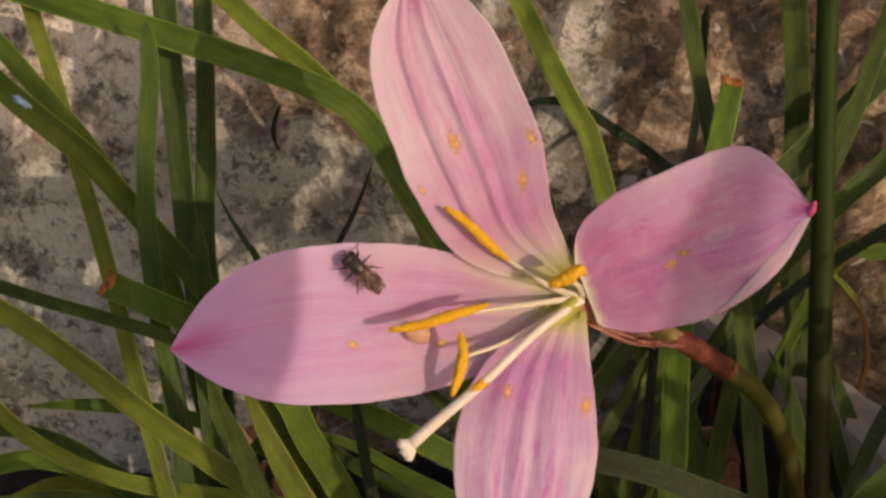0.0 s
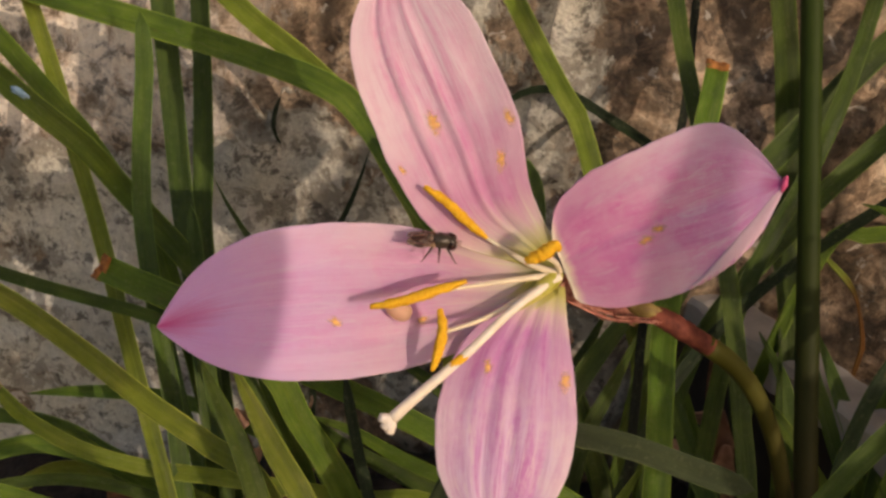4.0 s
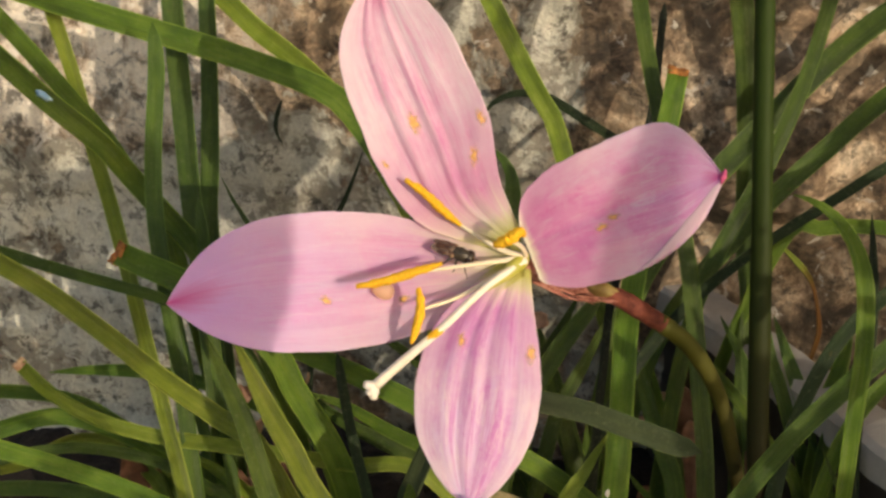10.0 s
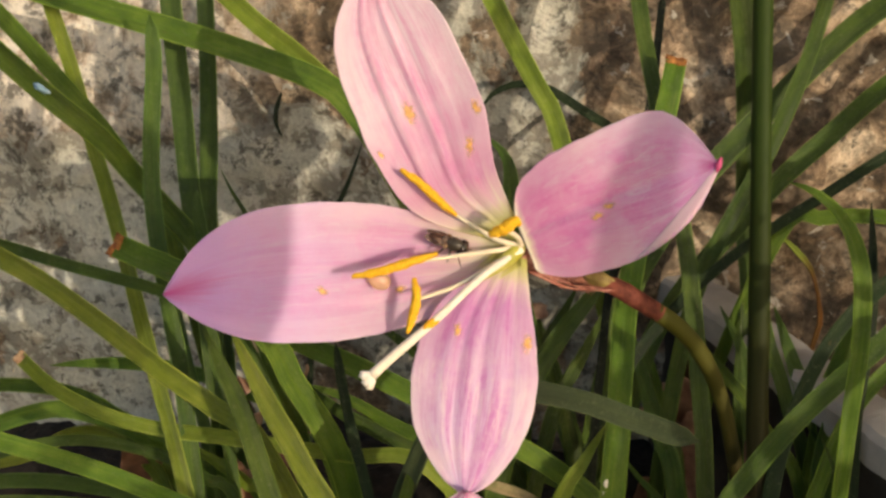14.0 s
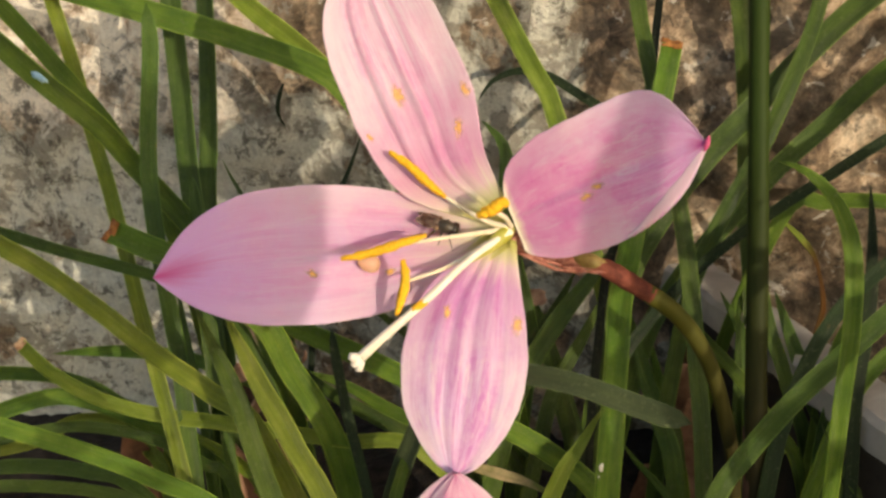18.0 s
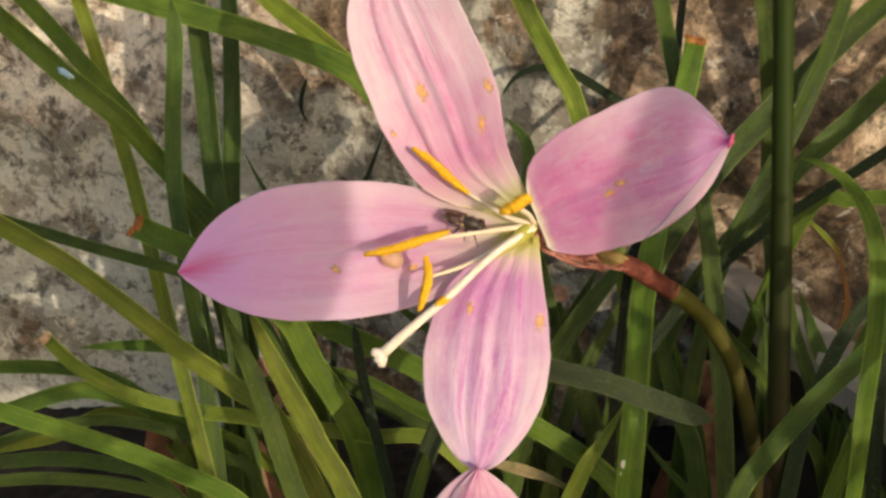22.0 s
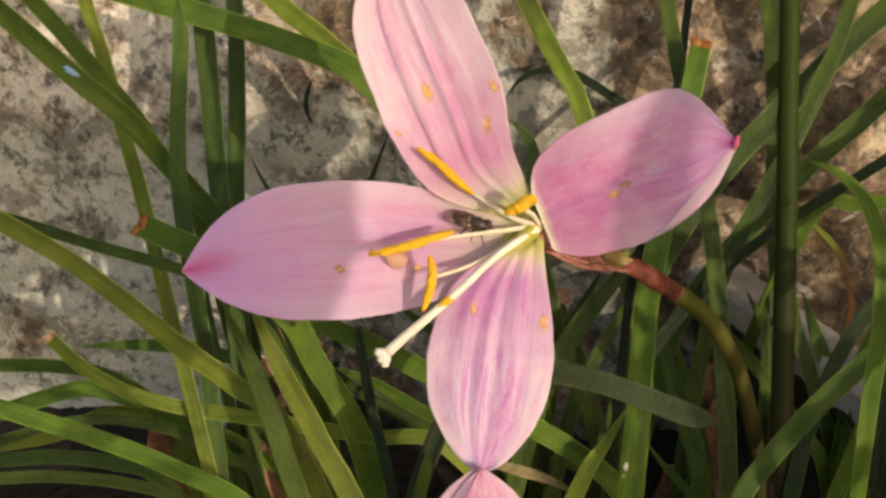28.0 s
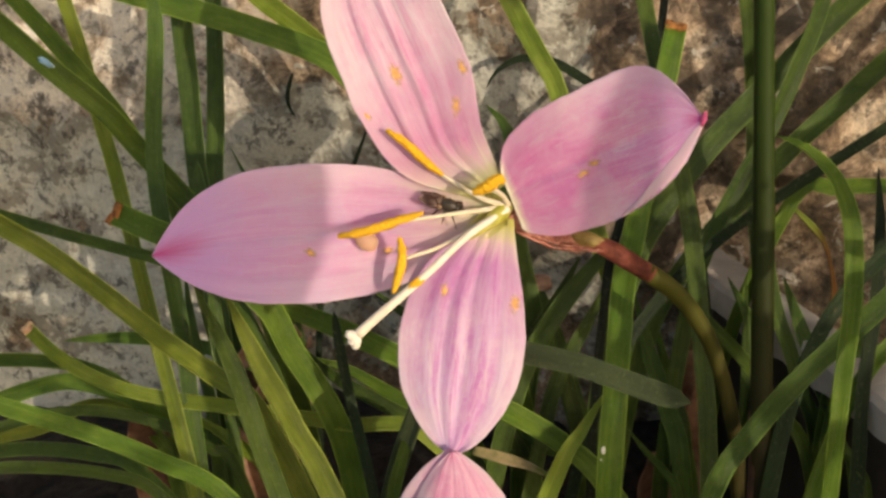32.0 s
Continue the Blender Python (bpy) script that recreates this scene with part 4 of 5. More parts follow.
leaf(DEEP, 0.0024, [(-0.1216, 0.2066, 0.0340), (-0.1009, 0.2065, 0.0412), (-0.0879, 0.2063, 0.0457), (-0.0740, 0.2052, 0.0479), (-0.0590, 0.2023, 0.0464), (-0.0479, 0.1983, 0.0427), (-0.0404, 0.1937, 0.0376), (-0.0267, 0.1852, -0.0180)], tip='off', twist=0)
leaf(GREEN, 0.0028, [(-0.0311, 0.2222, 0.0514), (-0.0207, 0.2192, 0.0496), (-0.0105, 0.2151, 0.0456), (-0.0005, 0.2113, 0.0422), (0.0081, 0.2071, 0.0378), (0.0235, 0.1995, -0.0180)], tip='point', twist=0)
leaf(DEEP, 0.0020, [(-0.0354, 0.1933, 0.0602), (-0.0320, 0.1904, 0.0541), (-0.0292, 0.1876, 0.0480), (-0.0269, 0.1847, 0.0419), (-0.0222, 0.1787, 0.0209), (-0.0206, 0.1767, -0.0180)], tip='point', twist=0)
leaf(DEEP, 0.0034, [(0.0249, 0.2160, 0.0636), (0.0269, 0.2130, 0.0569), (0.0287, 0.2100, 0.0488), (0.0309, 0.2070, 0.0377), (0.0322, 0.2041, 0.0169), (0.0326, 0.2028, -0.0180)], tip='point', twist=0)
leaf(GREEN, 0.0025, [(0.0481, 0.2240, 0.0589), (0.0498, 0.2210, 0.0519), (0.0525, 0.2170, 0.0411), (0.0551, 0.2130, 0.0302), (0.0562, 0.2110, 0.0223), (0.0570, 0.2084, 0.0101), (0.0572, 0.2072, -0.0180)], tip='point', twist=0)
leaf(DEEP, 0.0021, [(0.0678, 0.2260, 0.0675), (0.0673, 0.2210, 0.0589), (0.0670, 0.2160, 0.0475), (0.0664, 0.2120, 0.0368), (0.0661, 0.2088, 0.0166), (0.0660, 0.2074, -0.0180)], tip='point', twist=0)
leaf(DEEP, 0.0034, [(0.0722, 0.2310, 0.0720), (0.0734, 0.2265, 0.0644), (0.0746, 0.2230, 0.0591), (0.0766, 0.2200, 0.0537), (0.0789, 0.2160, 0.0459), (0.0819, 0.2120, 0.0367), (0.0837, 0.2088, 0.0165), (0.0843, 0.2074, -0.0180)], tip='off', twist=0)
leaf(GREEN, 0.0057, [(0.0919, 0.2220, 0.0665), (0.0891, 0.2190, 0.0584), (0.0868, 0.2160, 0.0502), (0.0851, 0.2120, 0.0411), (0.0834, 0.2080, 0.0305), (0.0825, 0.2060, 0.0244), (0.0820, 0.2034, 0.0110), (0.0818, 0.2022, -0.0180)], tip='point', twist=-10)
leaf(DEEP, 0.0024, [(0.0404, 0.2060, 0.0427), (0.0435, 0.2040, 0.0389), (0.0484, 0.2020, 0.0337), (0.0506, 0.2000, 0.0308), (0.0520, 0.1974, 0.0138), (0.0525, 0.1962, -0.0180)], tip='point', twist=0)
leaf(DEEP, 0.0037, [(0.0312, 0.2220, 0.0755), (0.0271, 0.2190, 0.0682), (0.0227, 0.2160, 0.0616), (0.0196, 0.2130, 0.0556), (0.0177, 0.2101, 0.0250), (0.0171, 0.2088, -0.0180)], tip='point', twist=0)
leaf(DEEP, 0.0018, [(0.0790, 0.1960, 0.0539), (0.0817, 0.1940, 0.0478), (0.0846, 0.1920, 0.0423), (0.0868, 0.1900, 0.0381), (0.0881, 0.1874, 0.0172), (0.0886, 0.1862, -0.0180)], tip='point', twist=0)
leaf(DEEP, 0.0028, [(-0.0709, 0.2185, 0.0422), (-0.0671, 0.2165, 0.0374), (-0.0629, 0.2140, 0.0318), (-0.0592, 0.2120, 0.0266), (-0.0574, 0.2090, 0.0133), (-0.0563, 0.2070, -0.0180)], tip='point', twist=0)


# ---- the thick scape beside the flower ----
def build_scape():
    ob = tagged(new("lily_scape"), "upright dark green lily stalk, brownish low down", "stem")
    v, f, u = tube([(0.0650, 0.184, -0.004), (0.0657, 0.1900, 0.0391), (0.0669, 0.2029, 0.0621), (0.0682, 0.2171, 0.0876), (0.0687, 0.2295, 0.1142), (0.0693, 0.2424, 0.1419), (0.0700, 0.258, 0.175)],
                   [0.0024, 0.0023, 0.0021, 0.0021], 40, 14, 0.06)
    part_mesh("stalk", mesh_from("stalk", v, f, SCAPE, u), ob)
    v, f, u = tube([(0.0650, 0.1838, -0.004), (0.0654, 0.1868, 0.016), (0.0658, 0.1903, 0.0391), (0.0663, 0.197, 0.052)], [0.0031, 0.0029, 0.0026, 0.0024], 20, 14, 0.12)
    part_mesh("basal_sheath", mesh_from("basal_sheath", v, f, LITTER_DARK, u), ob, "brown basal sheath")


build_scape()


# ---- the flower ----
def petal(name, parent, material, mid, widths, half, normal, cup=0.12, ribs=(), twist=0.0, sides=None, fold=None, label=""):
    """A tepal from the throat to its tip. widths: (share of length, share of half width); ribs: (place across, width, height);
    sides: half widths of either side in mm along the length, in place of widths; fold: (share of length, mm) of the second side turned over towards the face."""
    nu, nv = 60, 60
    curve, length = even(mid, nu)
    tan = tangents(curve)
    chord = (curve[-1] - curve[0]).normalized()
    key = spline([(a, b, 0) for a, b in widths], 200)
    kx, ky = [q[0] for q in key], [max(0.0, q[1]) for q in key]
    thick = 0.0004
    top, bottom, uvs, turned = [], [], [], []
    for i, (p, t) in enumerate(zip(curve, tan)):
        u = i / nu
        side = (t * 0.15 + chord * 0.85).cross(normal).normalized()
        up = side.cross(t).normalized()
        a = radians(twist * u)
        side, up = side * math.cos(a) + up * math.sin(a), up * math.cos(a) - side * math.sin(a)
        w = half * float(np.interp(u, kx, ky))
        ww = [0.001 * float(np.interp(u, *zip(*q))) for q in sides] if sides else [w, w]
        over = 0.001 * float(np.interp(u, *zip(*fold))) if fold else 0.0
        ragged = [1 + 0.018 * noise.noise(Vector((u * 9, q * 7 + half * 500, 2.0))) + 0.008 * noise.noise(Vector((u * 34, q * 3, half * 700))) for q in (0, 1)]
        grow = math.sin(math.pi * min(1, u * 1.02)) ** 0.6 if u < 0.99 else 0.0
        for k in range(nv + 1):
            v = k / nv * 2 - 1
            h = cup * w * v * v
            for place, wide, high in ribs:
                h += high * grow * math.exp(-((v - place) / wide) ** 2)
            h += 0.0005 * noise.noise(Vector((u * 5, v * 2.2, half * 900 + cup * 30))) * (0.3 + abs(v))
            reach = ww[v > 0]
            lat = v * (reach + (over if v > 0 else 0))
            if over and lat > reach:
                x = lat - reach
                h += 0.00042 * math.sin(min(1.0, x / 0.0004) * 1.57) * (1 - 0.9 * x / over)
                lat = reach - x * 0.95 + 0.0003 * math.sin(min(1.0, x / 0.0006) * math.pi)
            q = p + side * (lat * (1 + (ragged[v > 0] - 1) * v * v)) + up * h
            turned.append(over > 0.0001 and v * (reach + over) > reach + 0.0002)
            top.append(q + up * thick / 2)
            bottom.append(q - up * thick / 2)
            uvs.append((u, (v + 1) / 2))
    m, faces = nv + 1, []
    off = len(top)
    for i in range(nu):
        for k in range(nv):
            a = i * m + k
            faces.append((a, a + 1, a + m + 1, a + m))
            faces.append((off + a, off + a + m, off + a + m + 1, off + a + 1))
        faces.append((i * m, (i + 1) * m, off + (i + 1) * m, off + i * m))
        a = i * m + nv
        faces.append((a, off + a, off + a + m, a + m))
    for k in range(nv):
        faces.append((k, k + 1, off + k + 1, off + k))
        a = nu * m + k
        faces.append((a, off + a, off + a + 1, a + 1))
    me = mesh_from(name, top + bottom, faces, material, uvs + uvs)
    if fold:
        me.materials.append(PETAL_BACK)
        for q in me.polygons:
            q.material_index = int(turned[min(q.vertices) % off])
    ob = part_mesh(name, me, parent, label)
    faces_of_petals.append((ob, np.array([tuple(q) for q in top]).reshape(nu + 1, m, 3)))
    return ob


faces_of_petals = []


def pollen_patch(place, size, seed):
    """A thin dusting that follows the tepal beneath it."""
    best = None
    for ob, grid in faces_of_petals[:4]:
        d = np.linalg.norm(grid - np.array(place), axis=2)
        i, k = np.unravel_index(d.argmin(), d.shape)
        if best is None or d[i, k] < best[0]:
            best = (d[i, k], ob, grid, i, k)
    _, ob, grid, i, k = best
    i, k = min(max(i, 1), grid.shape[0] - 2), min(max(k, 1), grid.shape[1] - 2)
    o, tu, tv = Vector(grid[i, k]), Vector(grid[i + 1, k] - grid[i - 1, k]).normalized(), Vector(grid[i, k + 1] - grid[i, k - 1]).normalized()
    up = tv.cross(tu).normalized()
    if up.dot(AHEAD) > 0:
        up = -up
    rng = random.Random(seed)
    turn = rng.uniform(0, 3)
    verts, uvs, rings, around = [o + up * 0.0001], [(0.5, 0.5)], 5, 18
    flat = grid.reshape(-1, 3)
    for r in range(1, rings + 1):
        for q in range(around):
            g = 2 * math.pi * q / around
            rr = size * 1.25 * r / rings * (1 + 0.25 * math.sin(2 * g + turn) + 0.12 * math.sin(5 * g + turn * 2))
            w = o + tu * (rr * math.cos(g) * 1.25) + tv * (rr * math.sin(g))
            near = flat[np.argsort(((flat - np.array(w)) ** 2).sum(axis=1))[:3]]
            w += up * (float(np.mean([(Vector(c) - w).dot(up) for c in near])) + 0.00008)
            verts.append(w)
            uvs.append((0.5 + 0.5 * r / rings * math.cos(g), 0.5 + 0.5 * r / rings * math.sin(g)))
    faces = [(0, 1 + q, 1 + (q + 1) % around) for q in range(around)]
    for r in range(rings - 1):
        for q in range(around):
            a, b = 1 + r * around + q, 1 + r * around + (q + 1) % around
            faces.append((a, a + around, b + around, b))
    part_mesh("pollen_smear", mesh_from("pollen_smear", verts, faces, POLLEN, uvs), ob, "smear of orange pollen dust")


def anther(parent, points, radius, label="orange pollen-covered anther"):
    v, f, u = tube(points, [radius * 0.45, radius * 0.85, radius * 1.05, radius * 1.12, radius * 1.0, radius * 0.85, radius * 0.4], 30, 12, 0.45)
    return part_mesh("anther", mesh_from("anther", v, f, ANTHER, u), parent, label)


def filament(parent, points, r0, r1, material=FILAMENT):
    v, f, u = tube(points, [r0, r1], 16, 8)
    return part_mesh("filament", mesh_from("filament", v, f, material, u), parent)


def build_flower():
    fl = tagged(new("rain_lily_flower"), "open pink rain lily flower with orange anthers on a curved stalk", "flower")
    face = -AHEAD
    petal("petal", fl, PETAL, [(0.0156, 0.1786, 0.1045), (0.0065, 0.1794, 0.1016), (-0.0033, 0.1802, 0.1008), (-0.0180, 0.1789, 0.1004), (-0.0275, 0.1768, 0.1007), (-0.0368, 0.1742, 0.1007), (-0.0447, 0.1716, 0.0999)],
          [(0, 0.22), (0.15, 0.48), (0.31, 0.82), (0.5, 0.99), (0.68, 0.97), (0.8, 0.83), (0.9, 0.55), (0.97, 0.2), (1, 0)], 0.0121, face, 0.10,
          ((-0.55, 0.10, -0.0003), (0.0, 0.08, -0.0004), (0.5, 0.12, -0.0003)), label="broad smooth pink tepal")
    petal("petal", fl, PETAL_PALE, [(0.0134, 0.1798, 0.1071), (0.0048, 0.1846, 0.1127), (0.0001, 0.1892, 0.1224), (-0.0062, 0.1953, 0.1357), (-0.0084, 0.1979, 0.1412), (-0.0099, 0.2010, 0.1479)],
          [(0, 0.24), (0.2, 0.72), (0.42, 0.99), (0.6, 1.0), (0.74, 0.96), (0.86, 0.78), (0.94, 0.5), (0.985, 0.22), (1, 0)], 0.0106, face, 0.16,
          ((-0.50, 0.035, -0.0007), (-0.36, 0.09, 0.0005), (-0.05, 0.03, -0.0001), (0.08, 0.06, 0.0006), (0.24, 0.04, -0.0002), (0.46, 0.12, 0.0002)), label="upright ribbed pale pink tepal")
    petal("petal", fl, PETAL_ROSE, [(0.0165, 0.1789, 0.1063), (0.0235, 0.1778, 0.1102), (0.0317, 0.1768, 0.1139), (0.0388, 0.1762, 0.1170), (0.0440, 0.1757, 0.1196), (0.0474, 0.1748, 0.1215)],
          [(0, 0.35), (0.5, 1.0), (1, 0)], 0.0122, face, 0.07, ((-0.55, 0.12, 0.0003), (-0.1, 0.10, -0.0006), (0.4, 0.12, 0.0003)),
          sides=(((0, 3.6), (0.02, 6.0), (0.06, 8.3), (0.12, 9.8), (0.2, 10.9), (0.3, 11.6), (0.4, 12.0), (0.5, 12.3), (0.6, 12.6), (0.7, 12.7), (0.78, 12.4), (0.85, 11.4), (0.91, 9.2), (0.96, 5.3), (0.99, 1.6), (1, 0)),
                 ((0, 5.4), (0.02, 6.5), (0.06, 7.5), (0.12, 8.6), (0.2, 9.5), (0.3, 10.0), (0.4, 10.2), (0.5, 10.0), (0.6, 9.35), (0.7, 8.2), (0.78, 6.95), (0.85, 5.5), (0.91, 3.7), (0.96, 2.0), (0.99, 0.9), (1, 0))),
          fold=((0, 0), (0.42, 0), (0.55, 1.0), (0.66, 2.2), (0.76, 2.8), (0.86, 2.5), (0.94, 1.5), (1, 0.2)), label="rose tepal with one pale edge folded over")
    petal("petal", fl, PETAL_STREAK, [(0.0142, 0.1782, 0.1036), (0.0120, 0.1766, 0.0992), (0.0092, 0.1726, 0.0925), (0.0072, 0.1658, 0.0809), (0.0064, 0.1627, 0.0762), (0.0058, 0.1576, 0.0689)],
          [(0, 0.26), (0.12, 0.5), (0.3, 0.84), (0.48, 1.0), (0.62, 1.0), (0.76, 0.87), (0.88, 0.6), (0.96, 0.32), (1, 0.05)], 0.0107, face, -0.10,
          ((-0.58, 0.08, -0.0002), (-0.34, 0.12, 0.0003), (-0.08, 0.07, -0.0003), (0.10, 0.10, 0.0003), (0.28, 0.06, -0.0002), (0.48, 0.12, 0.0003)), label="hanging ribbed pink tepal")
    bm = blob((0.0005, 0.0005, 0.0011), 4, 0.5)
    bm.transform(Matrix.Translation((0.0474, 0.1745, 0.1214)) @ pose(0, 0, 0, -20, 15, 0))
    part("petal_tip", bm, TIP, fl, "hooked crimson tepal tip")
    # throat
    v, f, u = tube([(0.0163, 0.1806, 0.1046), (0.0155, 0.1789, 0.1046), (0.0142, 0.1775, 0.1040), (0.0120, 0.1762, 0.1025), (0.0092, 0.1747, 0.1008)], [0.0006, 0.0015, 0.0013, 0.0008, 0.0003], 18, 12)
    part_mesh("throat", mesh_from("throat", v, f, THROAT, u), fl, "yellow-green throat")
    # stamens and style
    anther(fl, [(-0.0129, 0.1735, 0.1021), (-0.0080, 0.1739, 0.1029), (-0.0023, 0.1746, 0.1045), (0.0017, 0.1751, 0.1056)], 0.00078)
    filament(fl, [(-0.001, 0.1749, 0.1043), (0.0083, 0.1768, 0.1048), (0.0158, 0.1782, 0.1052)], 0.00028, 0.00058)
    anther(fl, [(-0.0024, 0.1734, 0.1019), (-0.0020, 0.1720, 0.0989), (-0.0027, 0.1706, 0.0959), (-0.0036, 0.1694, 0.0933)], 0.00075)
    filament(fl, [(-0.0018, 0.1722, 0.0984), (0.0054, 0.1744, 0.1001), (0.0150, 0.1778, 0.1047)], 0.00028, 0.00058)
    anther(fl, [(-0.0047, 0.1836, 0.1175), (-0.0014, 0.1826, 0.1154), (0.0020, 0.1812, 0.1125), (0.0049, 0.1802, 0.1103)], 0.00075)
    filament(fl, [(0.0044, 0.1804, 0.1106), (0.0112, 0.1786, 0.1068), (0.0155, 0.1781, 0.1055)], 0.00028, 0.00058)
    anther(fl, [(0.0102, 0.1733, 0.1097), (0.0127, 0.1732, 0.1109), (0.0146, 0.1736, 0.1121), (0.0152, 0.1738, 0.1112)], 0.00098)
    filament(fl, [(0.0132, 0.1737, 0.1104), (0.0150, 0.1757, 0.1083), (0.0160, 0.1781, 0.1056)], 0.0004, 0.00045)
    v, f, u = tube([(-0.0096, 0.1653, 0.0876), (-0.0061, 0.1667, 0.0904), (0.0015, 0.1698, 0.0960), (0.0092, 0.1740, 0.1018), (0.0160, 0.1778, 0.1050)], [0.00092, 0.00078, 0.00070, 0.00066, 0.00068], 30, 10)
    style = part_mesh("style", mesh_from("style", v, f, STYLE, u), fl, "long cream style")
    for d in ((-0.0008, -0.0004, -0.0008), (-0.0012, -0.0002, 0.0006), (-0.0001, -0.0005, -0.0014)):
        o = Vector((-0.0098, 0.1651, 0.0874))
        v, f, u = tube([o - Vector(d) * 0.3, o + Vector(d) * 0.6, o + Vector(d) * 1.35], [0.0008, 0.00095, 0.0006], 6, 8)
        part_mesh("stigma_lobe", mesh_from("stigma_lobe", v, f, STIGMA, u), style, "white stigma lobe")
    # pollen on the style and the tepals
    v, f, u = tube([(-0.0008, 0.1686, 0.0945), (0.0004, 0.1692, 0.0953), (0.0018, 0.1698, 0.0961)], [0.0005, 0.0008, 0.0005], 8, 10, 0.3)
    part_mesh("pollen_smear", mesh_from("pollen_smear", v, f, ANTHER, u), style, "orange pollen smear")
    # perianth tube, spathe and stalk
    v, f, u = tube([(0.0162, 0.1800, 0.1030), (0.0190, 0.1800, 0.0998), (0.0253, 0.1806, 0.0979), (0.0309, 0.1810, 0.0969)], [0.0016, 0.0010, 0.0009, 0.0012], 16, 10, 0.1)
    part_mesh("perianth_tube", mesh_from("perianth_tube", v, f, SKIN, u), fl, "thin reddish flower tube")
    bm = blob((0.0030, 0.0013, 0.0013), 6, 0.25)
    bm.transform(Matrix.Translation((0.0298, 0.1802, 0.0979)) @ pose(0, 0, 0, 0, 18, 0))
    part("ovary", bm, OVARY, fl, "yellow-green ovary")
    v, f, u = tube([(0.0285, 0.1809, 0.0975), (0.0309, 0.1806, 0.0971), (0.0340, 0.1804, 0.0956), (0.0366, 0.1803, 0.0939), (0.0410, 0.1801, 0.0910)], [0.0006, 0.0015, 0.0018, 0.0017, 0.00155], 20, 12, 0.12)
    part_mesh("spathe", mesh_from("spathe", v, f, SPATHE, u), fl, "red-brown spathe")
    rng = random.Random(8)
    for k in range(7):
        a = Vector((0.0172 + 0.0022 * k * rng.random(), 0.1788, 0.1003 - 0.0006 * k * rng.random()))
        b = Vector((0.0240 + 0.0012 * rng.random(), 0.1780 + 0.0008 * rng.random(), 0.0970 + 0.0013 * rng.random()))
        c = Vector((0.0280 + 0.0045 * rng.random(), 0.1784 + 0.0008 * rng.random(), 0.0957 + 0.0013 * rng.random()))
        v, f, u = tube([a, b, c], [0.0001, 0.00024 + 0.00012 * rng.random(), 0.00005], 12, 6, 0.6)
        part_mesh("papery_skin", mesh_from("papery_skin", v, f, SKIN, u), fl, "dry papery spathe shred")
    v, f, u = tube([(0.0400, 0.1802, 0.0917), (0.0459, 0.1812, 0.0865), (0.0510, 0.1821, 0.0789), (0.0546, 0.1824, 0.0701), (0.0575, 0.1817, 0.0590), (0.0590, 0.1817, 0.0497), (0.0600, 0.1800, 0.025), (0.0602, 0.1790, -0.004)],
                   [0.0017, 0.0015, 0.0014, 0.0014, 0.0015], 44, 12, 0.06)
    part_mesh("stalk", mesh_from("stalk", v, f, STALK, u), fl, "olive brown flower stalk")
    for (x, y, z), s in (((-0.0031, 0.1885, 0.1265), 1.3), ((0.0080, 0.1888, 0.1272), 1.0), ((0.0069, 0.1862, 0.1210), 1.1), ((0.0302, 0.1764, 0.1141), 0.8), ((0.0283, 0.1760, 0.1117), 0.8),
                         ((-0.0190, 0.1780, 0.0969), 0.8), ((0.0049, 0.1722, 0.0928), 0.9), ((0.0172, 0.1708, 0.0907), 1.1), ((-0.0048, 0.1788, 0.0971), 0.8), ((-0.0081, 0.1863, 0.1190), 0.6)):
        pollen_patch((x, y, z), 0.0010 * s, int(x * 1e5))
    bm = blob((0.0021, 0.0012, 0.0016), 5, 0.15)
    bm.transform(Matrix.Translation((-0.0086, 0.1778, 0.0992)) @ pose(0, 0, 0, -25, 20, 0))
    m = Mat("amber_drop")
    m.set((0.98, 0.68, 0.45), 0.05, Transmission_Weight=0.55, IOR=1.34)
    part("nectar_drop", bm, m.m, fl, "glossy amber drop")
    return fl


build_flower()


def build_bud():
    bud = tagged(new("rain_lily_bud"), "half-closed pink rain lily bud on its own stalk", "flower bud")
    for k, (dx, mat_, cup) in enumerate(((-0.0034, PETAL_BUD, 0.30), (0.0040, PETAL_BUD, 0.28), (0.0, PETAL_BUD, 0.34))):
        petal("petal", bud, mat_, [(0.0062 + dx * 0.1, 0.1502 - 0.002 * k, 0.030), (0.0060 + dx, 0.1492 - 0.0026 * k, 0.045), (0.0061 + dx * 0.8, 0.1517 - 0.0018 * k, 0.060), (0.0062 + dx * 0.12, 0.1556 - 0.0003 * k, 0.0713)],
              [(0, 0.3), (0.2, 0.8), (0.4, 1.0), (0.65, 0.97), (0.8, 0.80), (0.9, 0.55), (0.96, 0.28), (1, 0.04)], 0.0080, -AHEAD, -cup, ((-0.45, 0.08, 0.0003), (0.05, 0.05, -0.0003), (0.5, 0.08, 0.0003)))
    v, f, u = tube([(0.0062, 0.1505, 0.033), (0.0064, 0.152, 0.015), (0.0068, 0.155, -0.005)], [0.0016, 0.0015, 0.0017], 16, 10)
    part_mesh("stalk", mesh_from("stalk", v, f, STALK, u), bud)


build_bud()


